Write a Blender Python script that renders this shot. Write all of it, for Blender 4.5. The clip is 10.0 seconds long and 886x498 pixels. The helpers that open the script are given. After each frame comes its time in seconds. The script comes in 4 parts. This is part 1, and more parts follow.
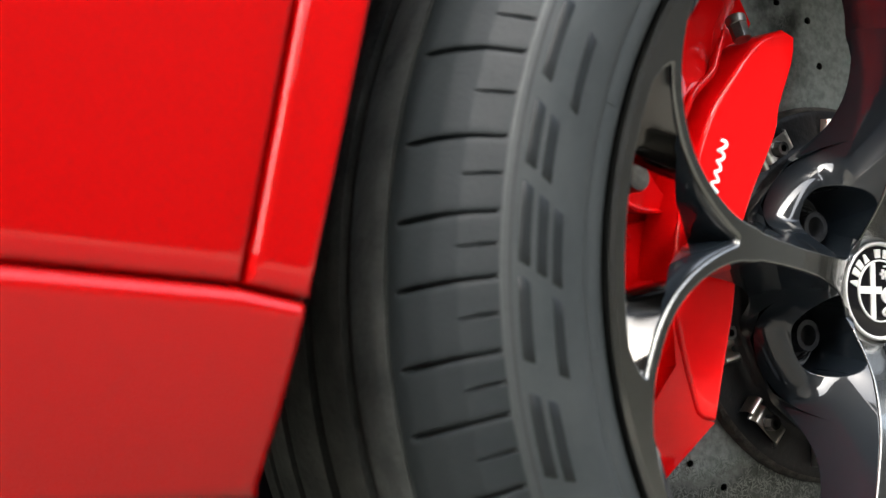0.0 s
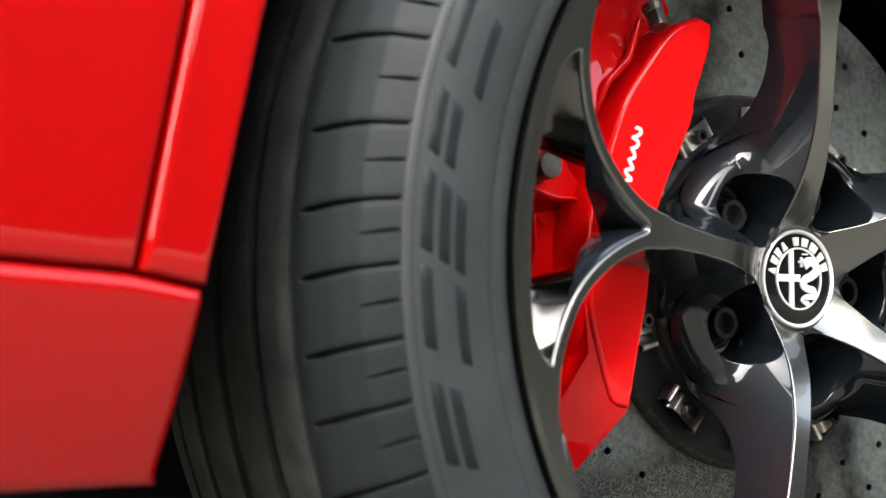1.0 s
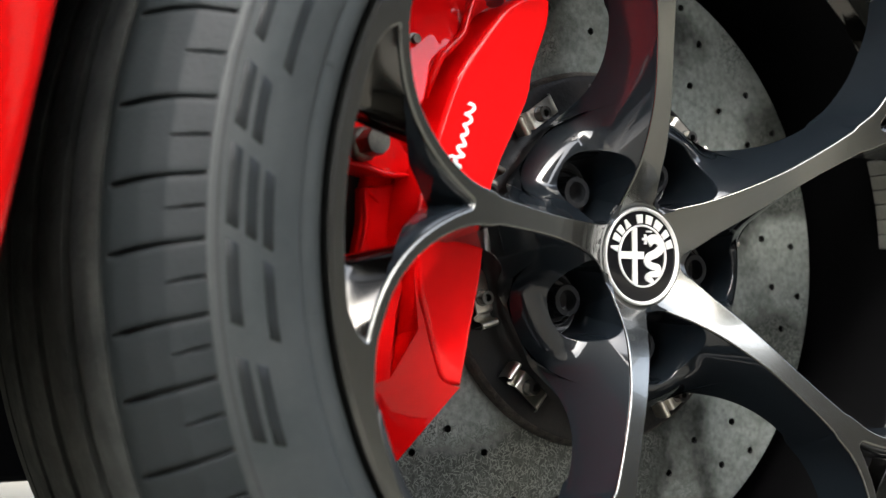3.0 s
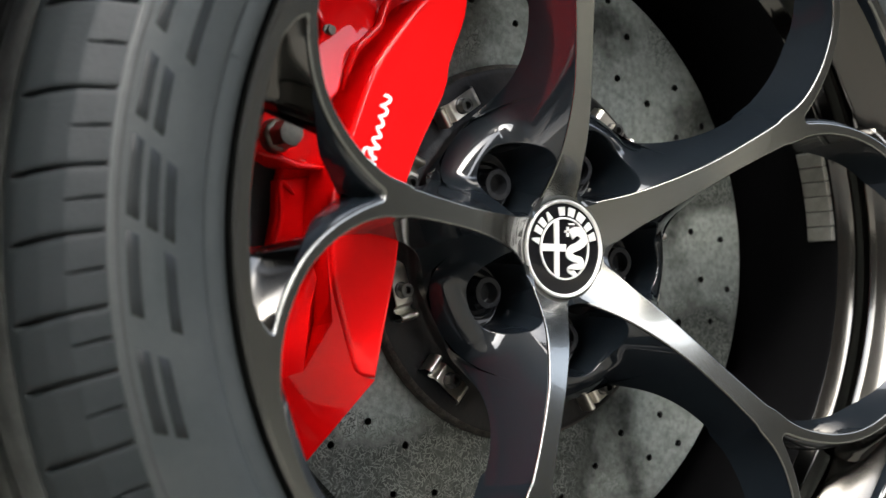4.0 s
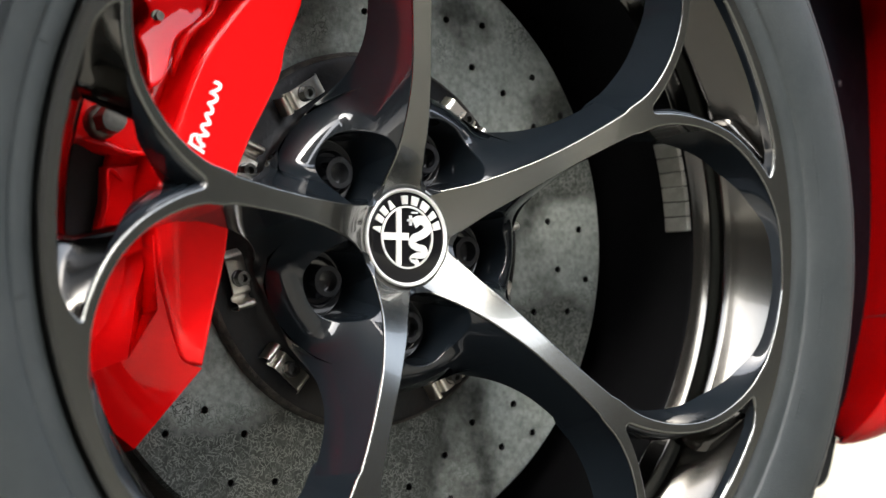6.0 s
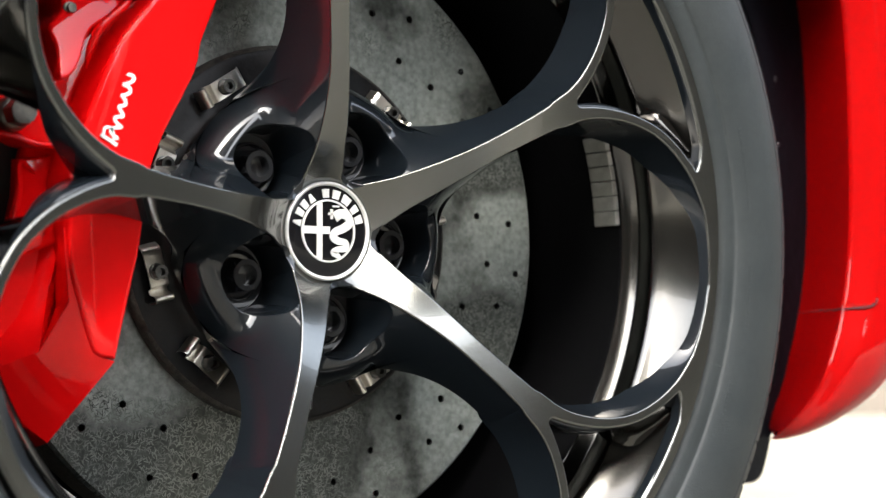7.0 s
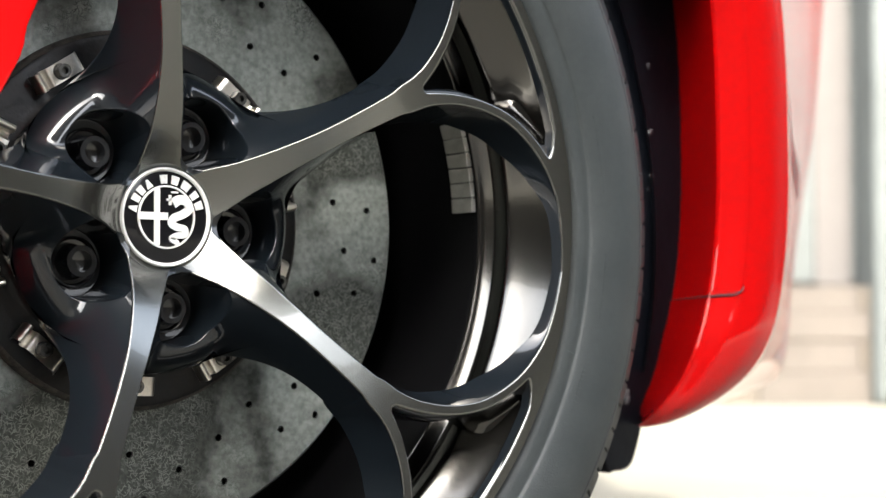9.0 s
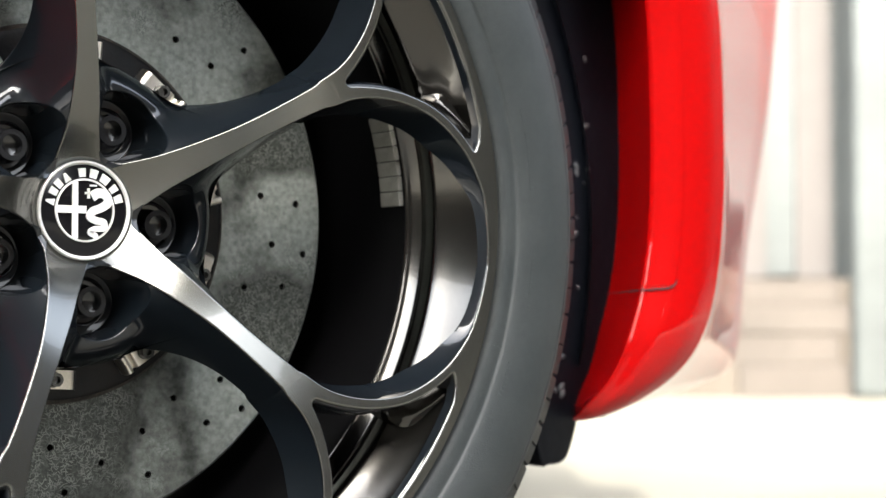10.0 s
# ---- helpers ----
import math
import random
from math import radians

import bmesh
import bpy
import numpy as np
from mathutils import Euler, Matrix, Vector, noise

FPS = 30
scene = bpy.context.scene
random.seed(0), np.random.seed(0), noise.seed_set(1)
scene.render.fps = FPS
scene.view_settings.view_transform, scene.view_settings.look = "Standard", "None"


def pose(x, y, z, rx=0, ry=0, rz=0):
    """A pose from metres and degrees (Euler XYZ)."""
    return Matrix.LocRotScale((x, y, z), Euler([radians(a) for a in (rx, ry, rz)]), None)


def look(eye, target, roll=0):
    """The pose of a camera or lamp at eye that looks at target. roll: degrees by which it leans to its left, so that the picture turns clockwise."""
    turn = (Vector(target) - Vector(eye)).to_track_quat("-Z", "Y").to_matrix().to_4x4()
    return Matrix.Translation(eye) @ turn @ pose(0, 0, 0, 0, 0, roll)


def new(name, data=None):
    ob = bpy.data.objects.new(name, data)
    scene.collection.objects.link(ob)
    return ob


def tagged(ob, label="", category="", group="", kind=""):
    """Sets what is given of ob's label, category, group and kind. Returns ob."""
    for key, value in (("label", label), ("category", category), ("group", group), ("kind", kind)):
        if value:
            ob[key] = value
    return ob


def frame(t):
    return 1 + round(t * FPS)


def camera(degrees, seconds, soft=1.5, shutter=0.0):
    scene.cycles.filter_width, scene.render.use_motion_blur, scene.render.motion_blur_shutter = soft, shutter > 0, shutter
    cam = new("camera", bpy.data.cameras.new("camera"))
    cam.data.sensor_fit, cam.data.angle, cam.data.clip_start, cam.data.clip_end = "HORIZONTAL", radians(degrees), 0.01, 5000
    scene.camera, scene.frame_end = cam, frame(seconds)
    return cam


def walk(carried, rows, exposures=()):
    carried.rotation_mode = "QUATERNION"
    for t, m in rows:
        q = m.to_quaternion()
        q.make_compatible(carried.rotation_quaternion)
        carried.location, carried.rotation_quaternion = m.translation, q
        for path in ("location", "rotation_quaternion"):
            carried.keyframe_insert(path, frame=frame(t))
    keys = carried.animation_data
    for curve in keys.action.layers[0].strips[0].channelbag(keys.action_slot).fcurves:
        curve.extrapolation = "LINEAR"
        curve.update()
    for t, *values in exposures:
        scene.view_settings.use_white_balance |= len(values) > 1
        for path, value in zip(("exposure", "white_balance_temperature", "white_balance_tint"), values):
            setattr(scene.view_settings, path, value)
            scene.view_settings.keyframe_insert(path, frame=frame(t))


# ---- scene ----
cam = camera(31.0, 10.0, soft=1.4)
HUB = 0.335  # height of the wheel centre above the ground
ROWS = [
    (0.0, -0.6969, -0.6468, -0.0376, -31.988, 3.901, 0.14),
    (0.5, -0.6831, -0.6547, -0.0387, -32.44, 3.74, 0.132),
    (1.0, -0.6694, -0.662, -0.0388, -32.919, 3.527, 0.142),
    (1.5, -0.6557, -0.669, -0.039, -33.405, 3.338, 0.196),
    (2.0, -0.6416, -0.677, -0.0403, -33.778, 3.187, 0.243),
    (2.5, -0.6273, -0.685, -0.0409, -34.148, 3.013, 0.241),
    (4.0, -0.5828, -0.7113, -0.044, -35.111, 2.766, 0.307),
    (4.5, -0.5676, -0.7227, -0.0441, -35.337, 2.643, 0.306),
    (5.0, -0.5525, -0.7316, -0.0444, -35.677, 2.561, 0.252),
    (5.5, -0.5383, -0.741, -0.044, -36.009, 2.43, 0.115),
    (7.0, -0.4936, -0.7698, -0.0496, -36.905, 2.472, 0.097),
    (7.5, -0.478, -0.7807, -0.0505, -37.113, 2.403, 0.081),
    (8.0, -0.4614, -0.7912, -0.051, -37.339, 2.326, 0.125),
    (8.5, -0.4435, -0.8033, -0.0509, -37.443, 2.218, 0.107),
    (9.0, -0.4265, -0.8149, -0.0516, -37.569, 2.112, 0.079),
    (9.5, -0.4091, -0.8277, -0.0516, -37.637, 1.983, 0.09),
    (10.0, -0.3917, -0.8409, -0.0506, -37.73, 1.827, 0.0),
]
walk(cam, [(t, pose(x, y, HUB + z, 90 + pitch, roll, yaw)) for t, x, y, z, yaw, pitch, roll in ROWS], [(0.0, 1.77, 6600, 8), (10.0, 1.77, 6600, 8)])
cam.data.dof.use_dof = True
cam.data.dof.focus_distance = 0.91
cam.data.dof.aperture_fstop = 6.5

# ---- world and sun: a bright, hazy sky ----
world = bpy.data.worlds.new("sky")
scene.world = world
world.use_nodes = True
wt = world.node_tree
sky = wt.nodes.new("ShaderNodeTexSky")
sky.sky_type, sky.sun_disc = "NISHITA", False
sky.sun_elevation, sky.sun_rotation = radians(40), radians(213)
sky.air_density, sky.dust_density, sky.ozone_density = 1.0, 4.0, 1.5
pale = wt.nodes.new("ShaderNodeHueSaturation")
pale.inputs["Saturation"].default_value = 0.5
wt.links.new(sky.outputs[0], pale.inputs["Color"])
wt.links.new(pale.outputs[0], wt.nodes["Background"].inputs["Color"])
wt.nodes["Background"].inputs["Strength"].default_value = 0.5
sun = new("sun", bpy.data.lights.new("sun", "SUN"))
sun.data.energy, sun.data.angle, sun.data.color = 3.0, radians(2), (1.0, 0.96, 0.9)
sun.matrix_world = look((-2.3, -3.5, 3.52), (0, 0, 0))


# ---- materials ----
def material(name, colour, rough=0.5, metal=0.0, coat=0.0, vary=0.0, scale=40.0, bump=0.0, bump_scale=400.0, second=None, spec=0.5, coat_rough=0.03):
    """Principled paint with two scales of mottling and a fine relief."""
    m = bpy.data.materials.new(name)
    m.use_nodes = True
    nt = m.node_tree
    b = nt.nodes["Principled BSDF"]
    b.inputs["Roughness"].default_value = rough
    b.inputs["Metallic"].default_value = metal
    b.inputs["Coat Weight"].default_value = coat
    b.inputs["Coat Roughness"].default_value = coat_rough
    b.inputs["Specular IOR Level"].default_value = spec
    b.inputs["Base Color"].default_value = (*colour, 1)
    tc = nt.nodes.new("ShaderNodeTexCoord")
    if vary:
        n1, n2 = nt.nodes.new("ShaderNodeTexNoise"), nt.nodes.new("ShaderNodeTexNoise")
        n1.inputs["Scale"].default_value, n2.inputs["Scale"].default_value = scale, scale * 9
        n1.inputs["Detail"].default_value = n2.inputs["Detail"].default_value = 5
        mid = nt.nodes.new("ShaderNodeMath")
        mid.operation = "MULTIPLY_ADD"
        mid.inputs[1].default_value = 0.45
        nt.links.new(n2.outputs[0], mid.inputs[0])
        nt.links.new(n1.outputs[0], mid.inputs[2])
        for n in (n1, n2):
            nt.links.new(tc.outputs["Object"], n.inputs["Vector"])
        ramp = nt.nodes.new("ShaderNodeValToRGB")
        ramp.color_ramp.elements[0].position, ramp.color_ramp.elements[1].position = 0.5, 0.95
        other = second or tuple(c * (1 - vary) for c in colour)
        ramp.color_ramp.elements[0].color, ramp.color_ramp.elements[1].color = (*colour, 1), (*other, 1)
        nt.links.new(mid.outputs[0], ramp.inputs[0])
        nt.links.new(ramp.outputs[0], b.inputs["Base Color"])
    if bump:
        n3 = nt.nodes.new("ShaderNodeTexNoise")
        n3.inputs["Scale"].default_value, n3.inputs["Detail"].default_value = bump_scale, 4
        nt.links.new(tc.outputs["Object"], n3.inputs["Vector"])
        bp = nt.nodes.new("ShaderNodeBump")
        bp.inputs["Strength"].default_value, bp.inputs["Distance"].default_value = bump, 0.001
        nt.links.new(n3.outputs[0], bp.inputs["Height"])
        nt.links.new(bp.outputs[0], b.inputs["Normal"])
    return m


PAINT = material("red_car_paint", (0.290, 0.0004, 0.0007), 0.5, 0.0, 0.72, 0.06, 6, second=(0.308, 0.0004, 0.0008), spec=0.02)
CALIPER_RED = material("caliper_red", (0.82, 0.0034, 0.0048), 0.45, 0.0, 0.60, 0.08, 25, second=(0.77, 0.0030, 0.0042), coat_rough=0.03, spec=0.02)
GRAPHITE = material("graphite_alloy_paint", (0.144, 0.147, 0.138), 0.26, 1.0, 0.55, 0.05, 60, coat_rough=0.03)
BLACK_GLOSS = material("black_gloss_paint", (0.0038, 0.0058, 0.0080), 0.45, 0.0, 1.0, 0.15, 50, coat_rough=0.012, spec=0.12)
BARREL = material("dark_barrel_alloy", (0.070, 0.068, 0.063), 0.15, 1.0, 0.3, 0.1, 40)
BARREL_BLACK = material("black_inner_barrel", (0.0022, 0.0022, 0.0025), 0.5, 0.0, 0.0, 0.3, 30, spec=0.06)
RUBBER = material("tyre_rubber", (0.0115, 0.0155, 0.0162), 0.55, 0.0, 0.0, 0.3, 22, 0.25, 900, second=(0.0220, 0.0260, 0.0262), spec=0.40)
WORN = material("worn_tread", (0.0095, 0.0120, 0.0122), 0.72, 0.0, 0.0, 0.4, 55, 1.0, 230, second=(0.036, 0.040, 0.038), spec=0.3)
TREAD = material("tread_rubber", (0.0052, 0.0080, 0.0092), 0.56, 0.0, 0.0, 0.4, 26, 0.25, 500, second=(0.0100, 0.0130, 0.0142), spec=0.22)
LETTER = material("raised_rubber", (0.0064, 0.0082, 0.0089), 0.52, 0.0, 0.0, 0.2, 60, 0.15, 900, spec=0.2)
GROOVE = material("gap_black", (0.008, 0.008, 0.009), 0.8)
PLASTIC = material("black_liner_plastic", (0.004, 0.005, 0.008), 0.45, 0.0, 0.0, 0.3, 20, 0.7, 90, spec=0.15)
DIRT = material("dried_dirt", (0.055, 0.06, 0.065), 0.6)
STEEL = material("nickel_steel", (0.75, 0.71, 0.64), 0.3, 1.0, 0.0, 0.25, 120, 0.1, 600)
DULL_STEEL = material("dull_steel", (0.4, 0.39, 0.37), 0.4, 1.0, 0.0, 0.4, 120, 0.2, 600)
WEIGHT = material("dull_zinc", (0.30, 0.295, 0.27), 0.45, 0.6, 0.0, 0.3, 150, 0.2, 600)
BOBBIN = material("dark_steel", (0.13, 0.13, 0.125), 0.35, 1.0, 0.0, 0.4, 160, 0.2, 600)
PAD = material("pad_iron", (0.02, 0.02, 0.021), 0.7, 0.0, 0.0, 0.3, 120, 0.3, 500)
WORN_STEEL = material("worn_steel", (0.24, 0.225, 0.19), 0.45, 1.0, 0.0, 0.5, 140, 0.3, 600)
RUST = material("rusty_dirt", (0.012, 0.012, 0.011), 0.85, 0.0, 0.0, 0.5, 160, 1.0, 350, second=(0.070, 0.062, 0.052))
BOLT_BLACK = material("black_bolt", (0.012, 0.013, 0.015), 0.16, 0.0, 0.0, 0.2, 200, spec=0.6)
SILVER = material("emblem_silver", (0.68, 0.68, 0.66), 0.4, 0.35, 0.4, 0.08, 200)
ENAMEL = material("emblem_black", (0.004, 0.004, 0.005), 0.2, 0.0, 0.25, spec=0.15)
WHITE = material("white_print", (0.82, 0.82, 0.8), 0.4)
BELL = material("black_bell_alloy", (0.006, 0.0075, 0.0095), 0.38, 0.0, 0.0, 0.4, 35, 0.35, 300, second=(0.012, 0.010, 0.009), spec=0.2)
GROUND = material("pale_paving", (0.200, 0.187, 0.148), 0.75, 0.0, 0.0, 0.15, 1.5, 0.3, 60, second=(0.174, 0.161, 0.126))
STONE = material("tan_stone", (0.106, 0.088, 0.068), 0.8, 0.0, 0.0, 0.3, 3, 0.3, 40)
PALE = material("pale_plaster", (0.095, 0.086, 0.079), 0.8, 0.0, 0.0, 0.15, 2, 0.2, 40)
DIM_STONE = material("dim_stone", (0.094, 0.079, 0.065), 0.8, 0.0, 0.0, 0.3, 3, 0.3, 40)
GLASS_GREY = material("shop_window", (0.083, 0.092, 0.087), 0.6, 0.0, 0.0, 0.3, 2)


def disc_material():
    """Carbon ceramic: grey matrix with short crossed fibres, in patches."""
    m = bpy.data.materials.new("carbon_ceramic")
    m.use_nodes = True
    nt = m.node_tree
    b = nt.nodes["Principled BSDF"]
    b.inputs["Roughness"].default_value, b.inputs["Metallic"].default_value = 0.36, 0.4
    tc = nt.nodes.new("ShaderNodeTexCoord")

    def flecks(scale, long, thin, seed):
        """Short straight fibres, one to a cell, each with its own turn."""
        mp = nt.nodes.new("ShaderNodeVectorMath")
        mp.operation = "ADD"
        mp.inputs[1].default_value = (seed, 0, seed * 0.7)
        nt.links.new(tc.outputs["Object"], mp.inputs[0])
        v = nt.nodes.new("ShaderNodeTexVoronoi")
        v.inputs["Scale"].default_value = scale
        nt.links.new(mp.outputs[0], v.inputs["Vector"])
        off = nt.nodes.new("ShaderNodeVectorMath")
        off.operation = "SUBTRACT"
        nt.links.new(mp.outputs[0], off.inputs[0])
        nt.links.new(v.outputs["Position"], off.inputs[1])
        ang = nt.nodes.new("ShaderNodeMath")
        ang.operation = "MULTIPLY"
        ang.inputs[1].default_value = 9.0
        nt.links.new(v.outputs["Color"], ang.inputs[0])
        rot = nt.nodes.new("ShaderNodeVectorRotate")
        rot.rotation_type = "Y_AXIS"
        nt.links.new(off.outputs[0], rot.inputs["Vector"])
        nt.links.new(ang.outputs[0], rot.inputs["Angle"])
        sep = nt.nodes.new("ShaderNodeSeparateXYZ")
        nt.links.new(rot.outputs[0], sep.inputs[0])
        both = None
        for axis, half in (("X", long), ("Z", thin)):
            ab = nt.nodes.new("ShaderNodeMath")
            ab.operation = "ABSOLUTE"
            nt.links.new(sep.outputs[axis], ab.inputs[0])
            mr = nt.nodes.new("ShaderNodeMapRange")
            mr.inputs["From Min"].default_value, mr.inputs["From Max"].default_value = half * 0.6, half
            mr.inputs["To Min"].default_value, mr.inputs["To Max"].default_value = 1, 0
            nt.links.new(ab.outputs[0], mr.inputs["Value"])
            if both is None:
                both = mr.outputs[0]
            else:
                mul = nt.nodes.new("ShaderNodeMath")
                mul.operation = "MULTIPLY"
                nt.links.new(both, mul.inputs[0])
                nt.links.new(mr.outputs[0], mul.inputs[1])
                both = mul.outputs[0]
        return both

    def larger(p, q):
        mx = nt.nodes.new("ShaderNodeMath")
        mx.operation = "MAXIMUM"
        nt.links.new(p, mx.inputs[0])
        nt.links.new(q, mx.inputs[1])
        return mx.outputs[0]

    def noise_ramp(scale, low, high, detail=3):
        n = nt.nodes.new("ShaderNodeTexNoise")
        n.inputs["Scale"].default_value, n.inputs["Detail"].default_value = scale, detail
        nt.links.new(tc.outputs["Object"], n.inputs["Vector"])
        r = nt.nodes.new("ShaderNodeValToRGB")
        r.color_ramp.elements[0].position, r.color_ramp.elements[1].position = low, high
        nt.links.new(n.outputs[0], r.inputs[0])
        return r.outputs[0]

    def mix(fac, p, q):
        m2 = nt.nodes.new("ShaderNodeMix")
        m2.data_type = "RGBA"
        for socket, value in ((m2.inputs["Factor"], fac), (m2.inputs["A"], p), (m2.inputs["B"], q)):
            if isinstance(value, (tuple, float)):
                socket.default_value = value
            else:
                nt.links.new(value, socket)
        return m2.outputs["Result"]

    fine = larger(larger(flecks(290, 0.0016, 0.00034, 0.0), flecks(310, 0.0015, 0.00036, 0.31)), larger(flecks(260, 0.0018, 0.00034, 0.77), flecks(230, 0.0020, 0.00032, 1.13)))
    patch = noise_ramp(13, 0.44, 0.55, 5)
    grain = noise_ramp(330, 0.3, 0.7, 3)
    pale = mix(grain, (0.156, 0.174, 0.163, 1), (0.270, 0.296, 0.278, 1))
    murky = mix(grain, (0.020, 0.024, 0.021, 1), (0.056, 0.062, 0.057, 1))
    plain = mix(patch, pale, murky)
    dashed = mix(patch, (0.014, 0.017, 0.016, 1), (0.150, 0.162, 0.148, 1))
    where = nt.nodes.new("ShaderNodeMath")
    where.operation = "MULTIPLY"
    worn = nt.nodes.new("ShaderNodeMath")
    worn.operation = "MULTIPLY"
    nt.links.new(fine, worn.inputs[0])
    nt.links.new(noise_ramp(150, 0.30, 0.55, 4), worn.inputs[1])
    nt.links.new(worn.outputs[0], where.inputs[0])
    soft = nt.nodes.new("ShaderNodeMath")
    soft.operation = "MULTIPLY"
    soft.inputs[1].default_value = 0.95
    nt.links.new(noise_ramp(15, 0.49, 0.60), soft.inputs[0])
    nt.links.new(soft.outputs[0], where.inputs[1])
    nt.links.new(mix(where.outputs[0], plain, dashed), b.inputs["Base Color"])
    bp = nt.nodes.new("ShaderNodeBump")
    bp.inputs["Strength"].default_value, bp.inputs["Distance"].default_value = 0.2, 0.0004
    nt.links.new(fine, bp.inputs["Height"])
    nt.links.new(bp.outputs[0], b.inputs["Normal"])
    return m


CERAMIC = disc_material()
BRICK = material("brown_brick", (0.094, 0.080, 0.060), 0.8, 0.0, 0.0, 0.4, 0.6, second=(0.062, 0.053, 0.040))


# ---- mesh helpers; y points into the car, the wheel axis is y ----
def mesh_of(name, verts, faces, mat, smooth=True, sharp=40):
    me = bpy.data.meshes.new(name)
    me.from_pydata([tuple(map(float, v)) for v in verts], [], faces)
    me.validate()
    bm = bmesh.new()
    bm.from_mesh(me)
    bmesh.ops.recalc_face_normals(bm, faces=bm.faces)
    bm.to_mesh(me)
    bm.free()
    me.materials.append(mat)
    if smooth:
        me.polygons.foreach_set("use_smooth", [True] * len(me.polygons))
        me.set_sharp_from_angle(angle=radians(sharp))
    return me


def thing(name, label, category, kind="", group=""):
    return tagged(new(name), label, category, group, kind)


def add(name, me, parent, label="", m=None):
    """Links a mesh as one part under its thing or part."""
    ob = new(name, me)
    ob.parent = parent
    if m is not None:
        ob.matrix_basis = m
    if label:
        ob["label"] = label
    return ob


def lathe(name, rows, mat, n=160, a0=0.0, a1=360.0, sharp=35):
    """Turns (radius, y) rows about the wheel axis."""
    full = abs(a1 - a0 - 360) < 1e-6
    cols = n if full else n + 1
    verts, faces = [], []
    for k in range(cols):
        a = radians(a0 + (a1 - a0) * k / n)
        verts += [(r * math.cos(a), y, r * math.sin(a)) for r, y in rows]
    q = len(rows)
    for k in range(n):
        k2 = (k + 1) % cols
        for i in range(q - 1):
            faces.append((k * q + i, k * q + i + 1, k2 * q + i + 1, k2 * q + i))
    return mesh_of(name, verts, faces, mat, True, sharp)


def slab(name, outline, y0, y1, mat, bevel=0.0015, segments=3, smooth=True):
    """A plate cut to an outline in x and z, from y0 (front) to y1, with rounded edges."""
    bm = bmesh.new()
    low = [bm.verts.new((x, y0, z)) for x, z in outline]
    f = bm.faces.new(low)
    got = bmesh.ops.extrude_face_region(bm, geom=[f])
    bmesh.ops.translate(bm, vec=(0, y1 - y0, 0), verts=[v for v in got["geom"] if isinstance(v, bmesh.types.BMVert)])
    bmesh.ops.recalc_face_normals(bm, faces=bm.faces)
    if bevel:
        edges = [e for e in bm.edges if all(abs(v.co.y - y0) < 1e-7 for v in e.verts)]
        bmesh.ops.bevel(bm, geom=edges, offset=bevel, segments=segments, profile=0.5, affect="EDGES", clamp_overlap=True)
    me = bpy.data.meshes.new(name)
    bm.to_mesh(me)
    bm.free()
    me.materials.append(mat)
    if smooth:
        me.polygons.foreach_set("use_smooth", [True] * len(me.polygons))
        me.set_sharp_from_angle(angle=radians(32))
    return me


def smooth_line(points, per=8, closed=False):
    """Catmull-Rom through control points."""
    n, out = len(points), []
    for i in range(n if closed else n - 1):
        p = [points[(i + k) % n] if closed else points[min(max(i + k, 0), n - 1)] for k in (-1, 0, 1, 2)]
        for s in range(per):
            t = s / per
            out.append(tuple(0.5 * (2 * p[1][c] + (p[2][c] - p[0][c]) * t + (2 * p[0][c] - 5 * p[1][c] + 4 * p[2][c] - p[3][c]) * t * t
                                    + (3 * p[1][c] - p[0][c] - 3 * p[2][c] + p[3][c]) * t ** 3) for c in range(len(p[0]))))
    if not closed:
        out.append(tuple(points[-1]))
    return out


# ---- ground and far surroundings ----
def box(name, x0, x1, y0, y1, z0, z1, mat, bevel=0.004):
    bm = bmesh.new()
    bmesh.ops.create_cube(bm, size=1.0)
    for v in bm.verts:
        v.co = Vector(((x0 + x1) / 2 + v.co.x * (x1 - x0), (y0 + y1) / 2 + v.co.y * (y1 - y0), (z0 + z1) / 2 + v.co.z * (z1 - z0)))
    if bevel:
        bmesh.ops.bevel(bm, geom=list(bm.edges), offset=bevel, segments=2, profile=0.5, affect="EDGES")
    me = bpy.data.meshes.new(name)
    bm.to_mesh(me)
    bm.free()
    me.materials.append(mat)
    return me


ground = tagged(new("ground", mesh_of("ground", [(-900, -900, 0), (900, -900, 0), (900, 900, 0), (-900, 900, 0)], [(0, 1, 2, 3)], GROUND, False)),
                "pale sunlit paving, bright and worn", "ground", kind="structure")

facade = thing("shop_front", "pale grey shop front with tan stone plinth, far behind the car", "building")
facade.matrix_basis = pose(0, 0, 0, 0, 0, -37.7) @ pose(0, 3.75, 0)
add("wall", box("wall", -6, 9, 0.25, 0.6, 0, 4.5, PALE), facade)
for k in range(12):
    x = -2.13 + k * 0.8
    for c, (z0, z1) in enumerate(((0.0, 0.0970), (0.0980, 0.1870), (0.1880, 0.2720), (0.2730, 0.345))):
        off = 0.3 * (c % 2)
        add("plinth_block", box("plinth_block", x + off, x + off + 0.796, 0.006 * (c % 2), 0.25, z0, z1, (DIM_STONE, STONE, DIM_STONE, STONE)[(c + (k % 3 == 0)) % 4], 0.003), facade)
    for q in range(4):
        m = x + 0.2 * q
        add("mullion", box("mullion", m, m + 0.1095, 0.150, 0.25, 0.35, 4.2, PALE), facade)
        add("pane", box("pane", m + 0.1105, m + 0.1985, 0.160, 0.246, 0.36, 4.1, GLASS_GREY, 0), facade)
add("column", box("column", 1.395, 1.80, -0.05, 0.25, 0, 4.2, GLASS_GREY, 0.02), facade)
